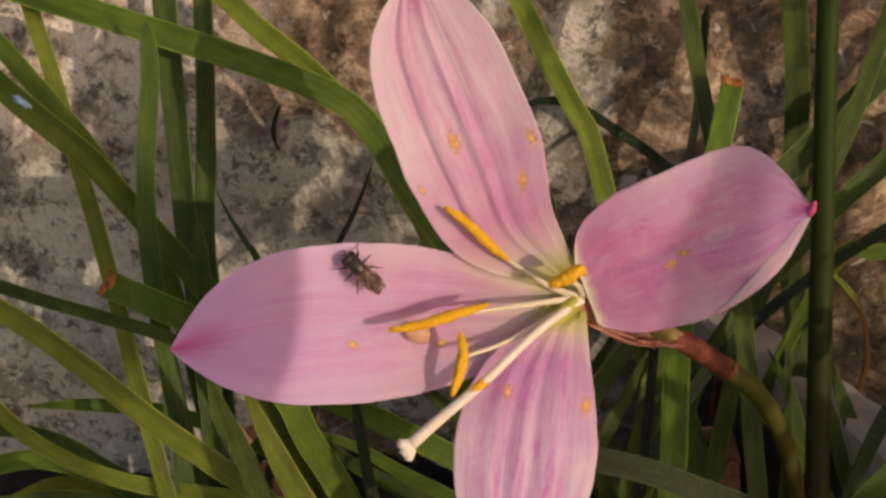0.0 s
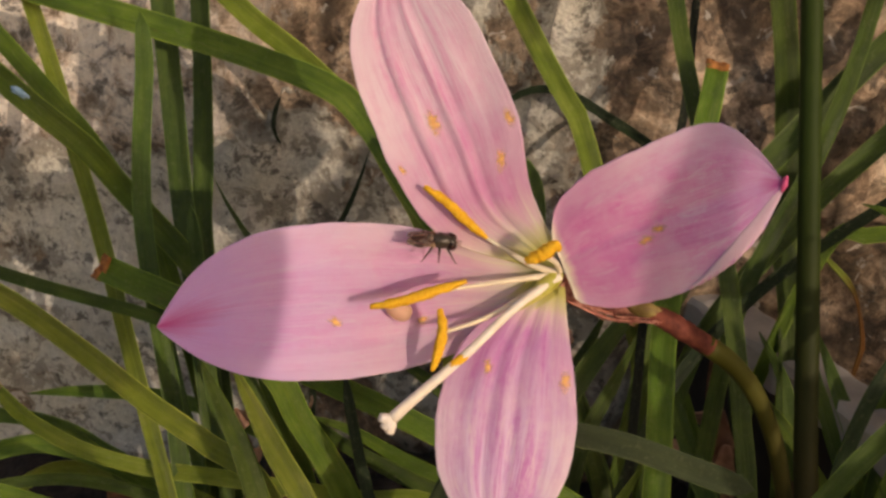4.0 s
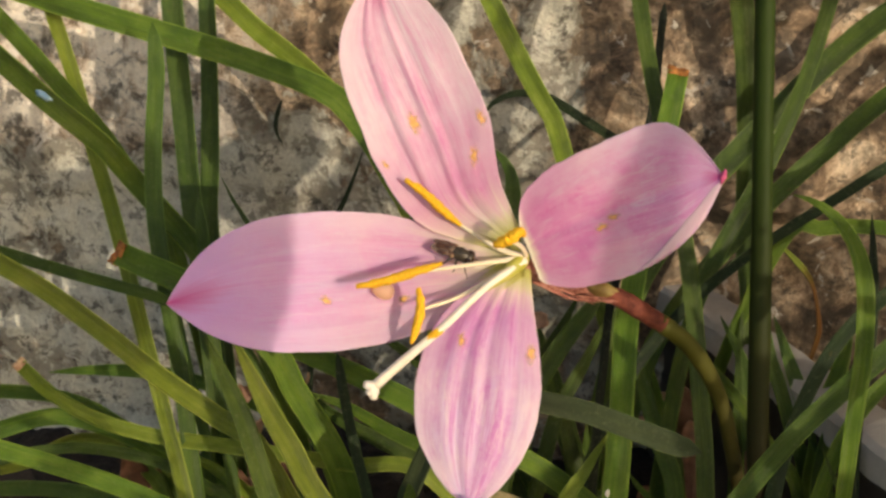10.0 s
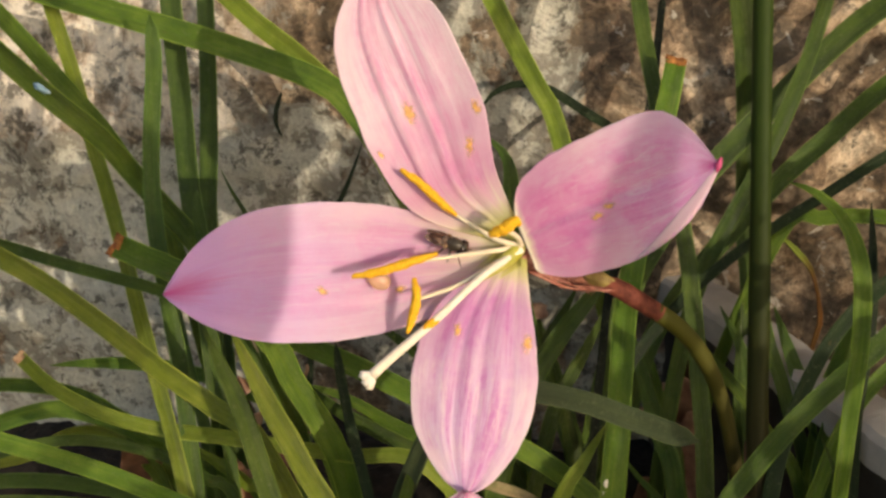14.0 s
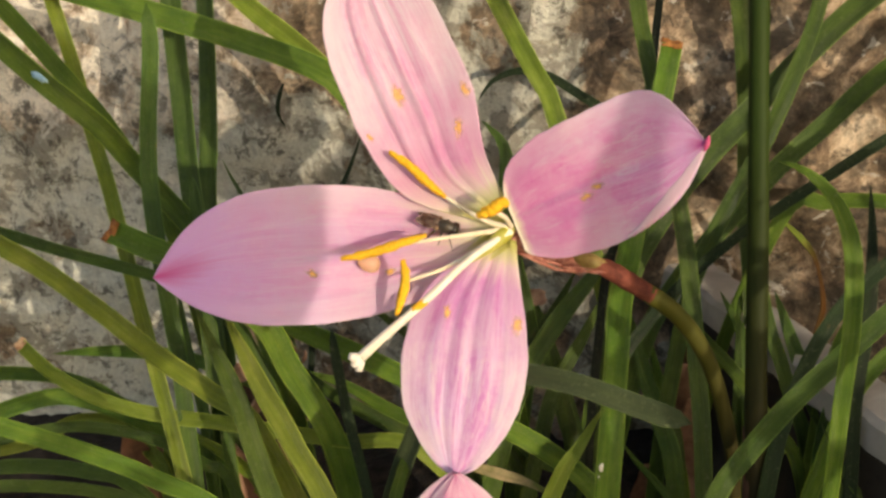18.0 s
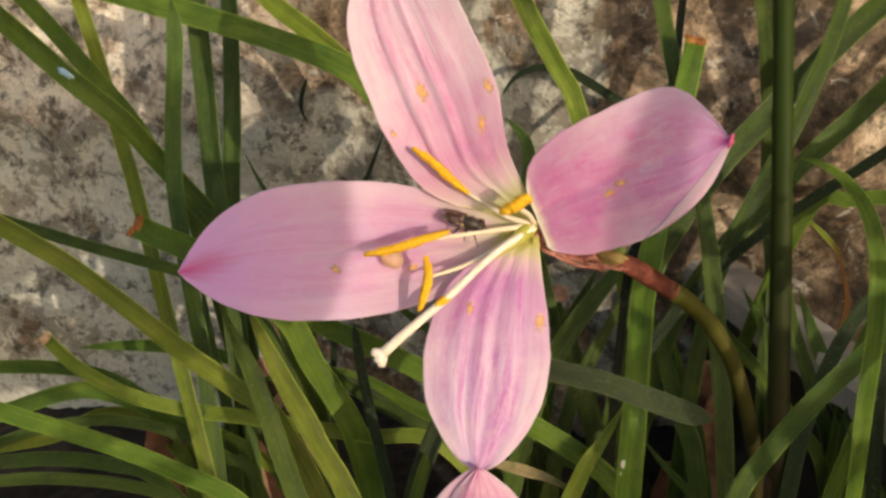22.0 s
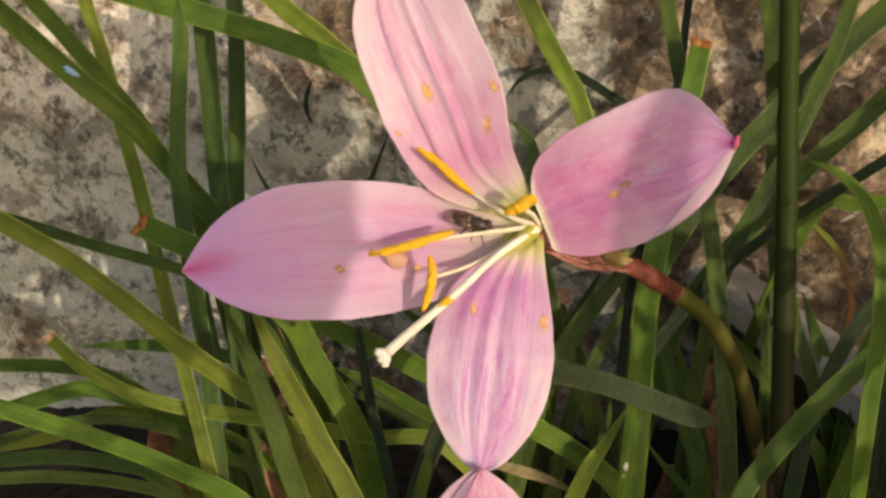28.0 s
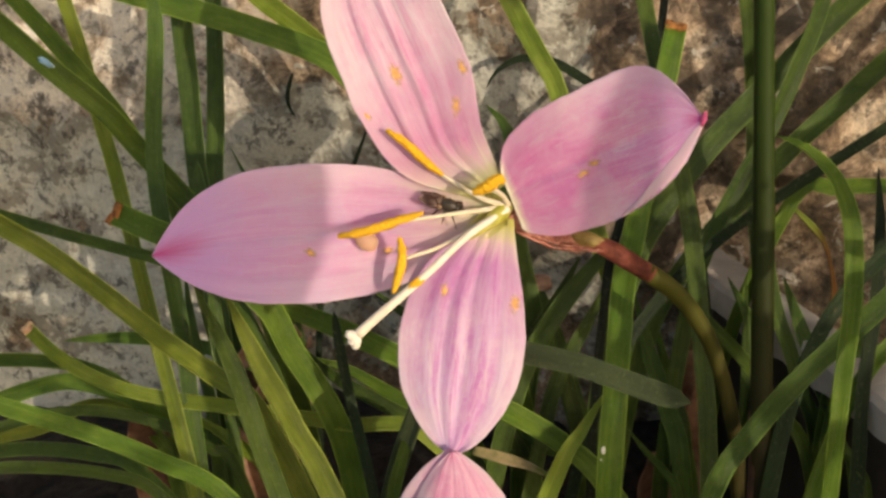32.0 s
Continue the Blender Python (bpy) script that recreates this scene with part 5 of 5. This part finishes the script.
# ---- the fly ----
def build_fly():
    """Body along x, head at +x, z away from the petal; the origin is the middle of the body."""
    fly = tagged(new("small_fly"), "small dark fly with mottled brown wings on the pink tepal", "fly")
    def put(name, radii, at, material, turn=(0, 0, 0), rough=0.03, label="", under=fly):
        bm = blob(radii, len(name), rough, 18, 12)
        bm.transform(Matrix.Translation(at) @ pose(0, 0, 0, *turn))
        return part(name, bm, material, under, label)
    thorax = put("thorax", (0.00205, 0.00142, 0.00140), (0.0011, 0, 0.0004), FLY_DARK, label="glossy blackish thorax")
    put("scutellum", (0.00055, 0.00090, 0.00060), (-0.00065, 0, 0.00115), FLY_BAND, (0, 20, 0), under=thorax, label="dusty tan scutellum")
    for s in (-1, 1):
        put("wing_base", (0.00050, 0.00040, 0.00045), (-0.0003, s * 0.00125, 0.0008), FLY_TAN, under=thorax, label="pale tan wing base")
    head_ = put("head", (0.00085, 0.00132, 0.00115), (0.0028, 0, 0.0002), FLY_DARK)
    for s in (-1, 1):
        put("eye", (0.00078, 0.00072, 0.00102), (0.0029, s * 0.00085, 0.0002), FLY_EYE, under=head_, label="large blackish red compound eye")
        v, f, u = tube([(0.0037, s * 0.0002, 0.0003), (0.0041, s * 0.0003, 0.0002), (0.0044, s * 0.0004, -0.0001)], [0.00014, 0.00010, 0.00006], 6, 6)
        part_mesh("antenna", mesh_from("antenna", v, f, FLY_LEG, u), head_)
    v, f, u = tube([(0.0034, 0, -0.0006), (0.0036, 0, -0.0011), (0.0035, 0, -0.0015)], [0.00022, 0.00018, 0.00022], 6, 6)
    part_mesh("proboscis", mesh_from("proboscis", v, f, FLY_LEG, u), head_)
    put("waist", (0.00085, 0.00115, 0.00100), (-0.0008, 0, 0.0001), FLY_TAN, label="dusty tan waist")
    for k in range(5):
        x = -0.0014 - 0.00058 * k
        r = (0.00128, 0.00142, 0.00136, 0.00112, 0.00070)[k]
        put("abdomen_segment", (0.00072, r, r * 0.78), (x, 0, 0.0001 - 0.00008 * k), FLY_BAND, label="mottled grey-brown abdomen segment")
    for s in (-1, 1):
        verts, faces, uvs, rows_, cols = [], [], [], 14, 5
        for i in range(rows_ + 1):
            f_ = i / rows_
            half = 0.00092 * math.sin(math.pi * min(1, f_ * 0.88 + 0.06)) ** 0.6
            for k in range(cols):
                v = k / (cols - 1) * 2 - 1
                y = 0.00078 - 0.0001 * f_ + v * half
                verts.append((0.0000 - 0.0045 * f_, s * y, 0.00150 - 0.0007 * f_ - 0.42 * max(0, y - 0.0005) + 0.00005 * s + 0.00006 * math.sin(k * 2.1 + i)))
                uvs.append((f_, k / (cols - 1)))
        off = len(verts)
        for i in range(rows_):
            for k in range(cols - 1):
                a = i * cols + k
                faces.append((a, a + 1, a + cols + 1, a + cols))
        verts += [(x, y, z - 0.00003) for x, y, z in verts]
        faces += [tuple(off + q for q in reversed(f)) for f in faces]
        wing_ = part_mesh("wing", mesh_from("wing", verts, faces, FLY_WING, uvs * 2), fly, "brown wing mottled with pale spots")
        for side in (0.00035, 0.0013):
            v, f, u = tube([(0.0, s * 0.0010, 0.00152), (-0.0018, s * side, 0.00152 - 0.0004 * side * 1000), (-0.0040, s * (side * 0.5 + 0.0003), 0.00098)], [0.00006, 0.00005, 0.00003], 10, 5)
            part_mesh("wing_vein", mesh_from("wing_vein", v, f, FLY_LEG, u), wing_)
    for s in (-1, 1):
        for x, dx in ((0.0019, 0.0014), (0.0009, 0.0000), (0.0000, -0.0015)):
            v, f, u = tube([(x, s * 0.0007, -0.0004), (x + dx * 0.3, s * 0.0016, 0.0001), (x + dx * 0.6, s * 0.0022, -0.0004)], [0.00020, 0.00024, 0.00016], 8, 7)
            leg = part_mesh("leg", mesh_from("leg", v, f, FLY_DARK, u), fly)
            v, f, u = tube([(x + dx * 0.6, s * 0.0022, -0.0004), (x + dx * 0.85, s * 0.0025, -0.0011), (x + dx * 1.05, s * 0.0028, -0.00155), (x + dx * 1.35, s * 0.0034, -0.00172)], [0.00015, 0.00013, 0.00010, 0.00007], 12, 6)
            part_mesh("shin", mesh_from("shin", v, f, FLY_LEG, u), leg, "reddish tan shin and foot")
    return fly


fly = build_fly()


# ---- litter between the stems ----
def build_litter():
    rng = random.Random(5)
    spots = [(-0.0666, 0.2072, 0.037, 1), (-0.0421, 0.2005, 0.037, 0), (0.0574, 0.2268, 0.041, 0), (0.0587, 0.2235, 0.034, 0), (-0.0478, 0.2416, 0.030, 1), (-0.0353, 0.2386, 0.024, 1), (0.0599, 0.2457, 0.042, 1), (0.0484, 0.2202, 0.018, 0)]
    for x, y, z, dark in spots:
        lean = rng.uniform(-0.008, 0.008)
        pts = [(x, y, z + 0.008), (x + lean * 0.4, y + 0.002, z * 0.6), (x + lean, y + rng.uniform(-0.003, 0.005), -0.003)]
        c, _ = even(pts, 14)
        v, f, u = strap(c, rng.uniform(0.005, 0.009), lambda s: min(1, 0.35 + s * 90), rng.uniform(-40, 40), 0.0005, 0.5, rng.uniform(0, 9))
        ob = new("dry_leaf_sheath", mesh_from("dry_leaf_sheath", v, f, LITTER_DARK if dark else LITTER, u))
        tagged(ob, "dry curled tan leaf sheath at the plant base", "dry leaf", "dry sheaths in the clump")
    for x, y, z, r in ((-0.0301, 0.2130, 0.0629, 0.0017), (-0.0273, 0.2130, 0.0601, 0.0016), (-0.0418, 0.2140, 0.0557, 0.0025), (-0.0341, 0.2140, 0.0544, 0.0021), (-0.0385, 0.2130, 0.0472, 0.0034), (-0.0304, 0.2120, 0.0466, 0.0032), (-0.0429, 0.2120, 0.0344, 0.0022), (-0.0455, 0.2120, 0.0386, 0.0020),
                       (-0.0614, 0.2120, 0.0364, 0.0038), (0.0584, 0.2360, 0.0397, 0.0041), (0.0586, 0.2340, 0.0344, 0.0032), (0.0499, 0.2280, 0.0393, 0.0018), (0.0518, 0.2120, 0.0317, 0.0018), (0.0226, 0.2260, 0.0674, 0.0023)):
        aim = pose(0, 0, 0, rng.uniform(40, 80), rng.uniform(-25, 25), rng.uniform(0, 360))
        rings, around = 5, 14
        verts, faces = [], []
        lobes = [rng.uniform(0.72, 1.15) for _ in range(around)]
        curl = rng.uniform(0.25, 0.5)
        for lay in (0.0, -0.0004):
            for q in range(rings + 1):
                for k in range(around):
                    a = 2 * math.pi * k / around
                    rr = r * q / rings * (1 + (lobes[k] - 1) * (q / rings) ** 2)
                    px, py = rr * math.cos(a) * 1.35, rr * math.sin(a) * 0.85
                    verts.append(aim @ Vector((px, py, lay + curl * (py * py + 0.3 * px * px) / r + 0.12 * r * noise.noise(Vector((px, py, x)) * 500))) + Vector((x, y, z)))
        off = (rings + 1) * around
        for q in range(rings):
            for k in range(around):
                a, b = q * around + k, q * around + (k + 1) % around
                faces += [(a, a + around, b + around, b), (off + a, off + b, off + b + around, off + a + around)]
        faces += [(rings * around + k, off + rings * around + k, off + rings * around + (k + 1) % around, rings * around + (k + 1) % around) for k in range(around)]
        tagged(new("dry_leaf_scrap", mesh_from("dry_leaf_scrap", verts, faces, LITTER_PINK)), "dry curled pinkish tan leaf scrap caught between stems", "dry leaf", "dry scraps in the clump")
    pts = [(0.0813, 0.2460, 0.0760), (0.0854, 0.2450, 0.0721), (0.0889, 0.2440, 0.0677), (0.0909, 0.2430, 0.0615), (0.0918, 0.2420, 0.0545), (0.0901, 0.2405, 0.0477), (0.0870, 0.2390, 0.0200), (0.0870, 0.2390, -0.003)]
    c, _ = even(pts, 30)
    v, f, u = strap(c, 0.0026, lambda s: min(1, 0.5 + s * 60) * (0.75 + 0.25 * math.sin(s * 300)), 35, 0.0005, 0.4)
    tagged(new("withered_leaf", mesh_from("withered_leaf", v, f, FADING, u)), "withered leaf fading from green to rust by the wall", "dry leaf")


build_litter()
c, _ = even([(0.0081, 0.1960, 0.0434), (0.0118, 0.1950, 0.0430), (0.0152, 0.1940, 0.0425), (0.0182, 0.1930, 0.0421), (0.0209, 0.1920, 0.0414), (0.0253, 0.1900, 0.0403)], 24)
v, f, u = strap(c, 0.0024, lambda s: 0.75 + 0.25 * math.sin(s * 260), 25, 0.0005, 0.4, 4.0)
tagged(new("withered_leaf", mesh_from("withered_leaf", v, f, WITHER, u)), "withered tan and green leaf strip lying across stems", "dry leaf")
v, f, u = tube([(-0.0398, 0.2872, 0.0990), (-0.0411, 0.2870, 0.0958), (-0.0417, 0.2862, 0.0925), (-0.0413, 0.2868, 0.0892), (-0.0405, 0.2885, 0.0868)], [0.0002, 0.0006, 0.0006, 0.0004, 0.0002], 26, 8, 0.2)
tagged(new("dry_tendril", mesh_from("dry_tendril", v, f, DARK, u)), "dark curled tendril clinging to the wall", "tendril")


# ---- an unseen shrub, added towards the sun to shade and dapple ----
SHRUB_LEAF = leaf_material("shrub_leaf", (0.030, 0.070, 0.014), (0.055, 0.115, 0.022), (0.090, 0.160, 0.035))


def shrub_leaf_mesh(long_, wide):
    c = [Vector((long_ * (i / 12), 0, 0.10 * long_ * math.sin(i / 12 * 3))) for i in range(13)]
    verts, faces, uvs = [], [], []
    for i, p in enumerate(c):
        w = wide / 2 * max(0.04, math.sin(math.pi * min(1, (i / 12) ** 0.8)))
        for v in (-1, -0.5, 0, 0.5, 1):
            verts.append(p + Vector((0, w * v, 0.2 * w * abs(v))))
            uvs.append((i * long_ * 8, (v + 1) / 2))
    for i in range(12):
        for k in range(4):
            a = i * 5 + k
            faces.append((a, a + 1, a + 6, a + 5))
    off = len(verts)
    verts += [p - Vector((0, 0, 0.0005)) for p in verts]
    faces += [tuple(off + q for q in reversed(f)) for f in faces[:48]]
    return mesh_from("leaf_blade", verts, faces, SHRUB_LEAF, uvs * 2)


def build_shrub():
    rng = random.Random(11)
    shrub = tagged(new("shade_shrub"), "unseen leafy shrub added to shade and dapple the clump", "shrub")
    root = Vector((0.30, 0.02, 0.0))
    meshes = [shrub_leaf_mesh(0.034, 0.017), shrub_leaf_mesh(0.026, 0.014), shrub_leaf_mesh(0.040, 0.020)]
    places = []
    # leaves set back along the sunlight, so their shade lands on the clump
    for k in range(9):
        aim = Vector((rng.uniform(0.045, 0.19), rng.uniform(0.17, 0.26), rng.uniform(-0.01, 0.115)))
        places.append((aim - SUN_WAY * rng.uniform(0.17, 0.27), rng))
    for k in range(24):
        aim = Vector((rng.uniform(0.015, 0.20), rng.uniform(0.15, 0.24), rng.uniform(-0.04, 0.042)))
        places.append((aim - SUN_WAY * rng.uniform(0.17, 0.27), rng))
    for k in range(13):
        aim = Vector((rng.uniform(0.026, 0.13), rng.uniform(0.155, 0.18), rng.uniform(-0.01, 0.078)))
        places.append((aim - SUN_WAY * rng.uniform(0.18, 0.27), rng))
    for k in range(100):
        p = Vector((rng.uniform(0.21, 0.44), rng.uniform(-0.06, 0.20), rng.uniform(0.01, 0.15)))
        places.append((p, rng))
    tops = []
    for p, _ in places:
        ob = part_mesh("leaf_blade", meshes[rng.randrange(3)], shrub)
        ob.matrix_basis = Matrix.Translation(p) @ pose(0, 0, 0, rng.uniform(50, 120), rng.uniform(-70, 70), rng.uniform(0, 60))
        tops.append(p)
    for k in range(9):
        goal = tops[k * 7]
        v, f, u = tube([root + Vector((rng.uniform(-0.01, 0.01), rng.uniform(-0.01, 0.01), -0.004)), (root + goal) / 2 + Vector((0.02, -0.02, 0.02)), goal], [0.003, 0.002, 0.001], 14, 8)
        part_mesh("twig", mesh_from("twig", v, f, STALK, u), shrub)
    return shrub


shrub = build_shrub()
toward_sun = -SUN_WAY
lean = (Vector((0.40, 0, 1)) - toward_sun * toward_sun.dot(Vector((0.40, 0, 1)))).normalized()
facing = Matrix((lean, toward_sun.cross(lean), toward_sun)).transposed().to_4x4()
# single unseen leaves, added to shade one tepal and some low patches
still_leaf = part_mesh("leaf_blade", shrub_leaf_mesh(0.054, 0.0086), shrub)
still_leaf.matrix_basis = Matrix.Translation(Vector((0.0240, 0.177, 0.088)) - SUN_WAY * 0.32) @ facing
for (x, y, z), long_, wide in (((-0.100, 0.180, 0.038), 0.060, 0.022), ((-0.130, 0.185, 0.070), 0.050, 0.020), ((0.047, 0.178, 0.030), 0.044, 0.022)):
    flat = (Vector((1, 0, 0.05)) - toward_sun * toward_sun.dot(Vector((1, 0, 0.05)))).normalized()
    low_leaf = part_mesh("leaf_blade", shrub_leaf_mesh(long_, wide), shrub)
    low_leaf.matrix_basis = Matrix.Translation(Vector((x, y, z)) - SUN_WAY * 0.33) @ Matrix((flat, toward_sun.cross(flat), toward_sun)).transposed().to_4x4()


def across_sun(p):
    """Where a place lies as seen along the sunlight, in metres."""
    e1 = SUN_WAY.cross(Vector((0, 0, 1))).normalized()
    return np.array((p.dot(e1), p.dot(e1.cross(SUN_WAY))))


def gap_to(q, a, b):
    k = min(1.0, max(0.0, float(np.dot(q - a, b - a) / max(1e-9, np.dot(b - a, b - a)))))
    return float(np.linalg.norm(q - a - k * (b - a)))


def build_sprays():
    """Narrow leaves of the shrub that break the low sun into flecks; the flower stands in a gap of them."""
    rng = random.Random(23)
    gaps = [((0.0156, 0.1786, 0.1045), (-0.018, 0.1789, 0.1004), 0.0155), ((0.013, 0.180, 0.107), (-0.0099, 0.201, 0.148), 0.0145), ((0.0165, 0.1789, 0.1063), (0.024, 0.1775, 0.110), 0.0150),
            ((0.0142, 0.178, 0.1036), (0.0058, 0.1576, 0.0689), 0.0145), ((-0.010, 0.165, 0.087), (0.002, 0.170, 0.096), 0.003)]
    for x, z, r in ((-0.0928, 0.1119, 0.013), (-0.0847, 0.0930, 0.012), (-0.0525, 0.1053, 0.006), (-0.0468, 0.0914, 0.012), (-0.1254, 0.1045, 0.006), (0.0387, 0.1046, 0.009), (0.0654, 0.0964, 0.006),
                    (0.0844, 0.1163, 0.009), (0.0919, 0.0745, 0.012), (0.0640, 0.0665, 0.006), (0.0887, 0.0589, 0.008), (0.1000, 0.0606, 0.007), (0.005, 0.112, 0.005)):
        gaps.append(((x, wall_at(x), z), (x, wall_at(x), z), r))
    gaps = [(across_sun(Vector(a)), across_sun(Vector(b)), r) for a, b, r in gaps]
    toward = -SUN_WAY
    blades = [(shrub_leaf_mesh(long_, wide), long_, wide) for long_, wide in ((0.050, 0.0060), (0.038, 0.0085), (0.062, 0.0075), (0.030, 0.0110))]
    narrow = [(shrub_leaf_mesh(long_, wide), long_, wide) for long_, wide in ((0.045, 0.0046), (0.034, 0.0060), (0.056, 0.0052))]
    made = 0
    while made < 260:
        x, z = rng.uniform(-0.16, 0.12), rng.uniform(0.0, 0.15)
        lean = rng.gauss(0, 55)
        thin = rng.random() < (0.5 if x < -0.03 and z > 0.07 and made < 150 else 0.85 if x > -0.01 and z < 0.095 else 0.0)
        me, long_, wide = blades[rng.randrange(4)] if made < 150 else narrow[rng.randrange(3)]
        axis = Vector((math.sin(radians(lean)), 0, math.cos(radians(lean))))
        axis = (axis - toward * toward.dot(axis)).normalized()
        far = rng.uniform(0.36, 0.44)
        if made >= 150:
            far = 0.14
            while (x + 0.55 * far) < 0.42 * max(0.0, wall_at(x) - 0.80 * far + 0.03) + 0.04:
                far += 0.02
        start = Vector((x, wall_at(x), z)) + toward * far
        made += 1
        if thin or any(gap_to(across_sun(start + axis * (long_ * k / 6)), a, b) < r + 0.35 * wide for k in range(7) for a, b, r in gaps):
            continue
        ob = part_mesh("leaf_blade", me, shrub)
        ob.matrix_basis = Matrix.Translation(start) @ Matrix((axis, toward.cross(axis), toward)).transposed().to_4x4() @ pose(0, 0, 0, rng.uniform(-50, 50), 0, 0)


build_sprays()
shade_leaf = part_mesh("swaying_leaf", shrub_leaf_mesh(0.092, 0.072), shrub, "unseen broad swaying leaf added to shade the tepal")


def motions():
    """The fly turns on the tepal, walks towards the throat and stays there."""
    rows = []
    for t, x, y, z, dx, dy, dz in (
        (0, -0.0170, 0.1792, 0.1089, -0.71, 0.22, 0.67),
        (0.3, -0.0190, 0.1788, 0.1084, -0.73, 0.21, 0.65),
        (0.6, -0.0176, 0.1787, 0.1078, -0.64, 0.25, 0.72),
        (0.9, -0.0176, 0.1790, 0.1087, 0.06, 0.37, 0.93),
        (1.2, -0.0159, 0.1787, 0.1077, 0.31, 0.37, 0.88),
        (1.5, -0.0138, 0.1790, 0.1085, 0.80, 0.27, 0.53),
        (1.8, -0.0100, 0.1791, 0.1081, 0.99, 0.10, 0.08),
        (2.1, -0.0108, 0.1797, 0.1099, 0.93, 0.19, 0.33),
        (2.4, -0.0105, 0.1795, 0.1089, 0.96, 0.16, 0.23),
        (2.7, -0.0090, 0.1800, 0.1101, 0.89, 0.22, 0.40),
        (3, -0.0074, 0.1804, 0.1107, 1.00, 0.07, 0.01),
        (3.5, -0.0042, 0.1802, 0.1102, 0.99, 0.03, -0.09),
        (5.5, -0.0023, 0.1800, 0.1090, 0.91, -0.10, -0.40),
        (6, -0.0020, 0.1796, 0.1078, 0.84, -0.15, -0.53),
        (6.5, -0.0021, 0.1796, 0.1081, 0.84, -0.15, -0.52),
        (7, -0.0001, 0.1794, 0.1070, 0.73, -0.21, -0.65),
        (7.5, 0.0017, 0.1792, 0.1063, 0.80, -0.17, -0.57),
        (8, 0.0028, 0.1795, 0.1067, 0.86, -0.14, -0.49),
        (8.5, 0.0036, 0.1791, 0.1058, 0.93, -0.09, -0.37),
        (9, 0.0040, 0.1791, 0.1056, 0.88, -0.12, -0.46),
        (12, 0.0034, 0.1791, 0.1056, 0.89, -0.12, -0.45),
        (19, 0.0039, 0.1791, 0.1055, 0.89, -0.12, -0.44),
        (25, 0.0044, 0.1791, 0.1054, 0.90, -0.11, -0.43),
        (32, 0.0048, 0.1791, 0.1054, 0.90, -0.11, -0.42),
    ):
        k = min(1.0, t / 3.0)
        up = Vector((0.062, -0.86 + 0.26 * k, 0.50 + 0.31 * k)).normalized()
        ahead = Vector((dx, dy, dz))
        ahead = (ahead - up * ahead.dot(up)).normalized()
        left = up.cross(ahead)
        m = Matrix((ahead, left, up)).transposed().to_4x4()
        m.translation = (x, y, z)
        rows.append((t, m))
    fly.scale = (0.94, 0.84, 0.90)
    walk(fly, rows)
    # the broad leaf leans over, so that its shade creeps along the tepal
    rows = []
    toward = -SUN_WAY
    long_ = (Vector((0.02, 0, 1)) - toward * toward.dot(Vector((0.02, 0, 1)))).normalized()
    for t, x in ((0, -0.0312), (3.5, -0.031), (6, -0.0295), (14.5, -0.028), (17, -0.0205), (20, -0.0195), (32, -0.019)):
        turn = Matrix((long_, toward.cross(long_), toward)).transposed().to_4x4()
        turn.translation = Vector((x - 0.036, 0.176, 0.066)) - SUN_WAY * 0.34
        rows.append((t, turn))
    walk(shade_leaf, rows)


motions()
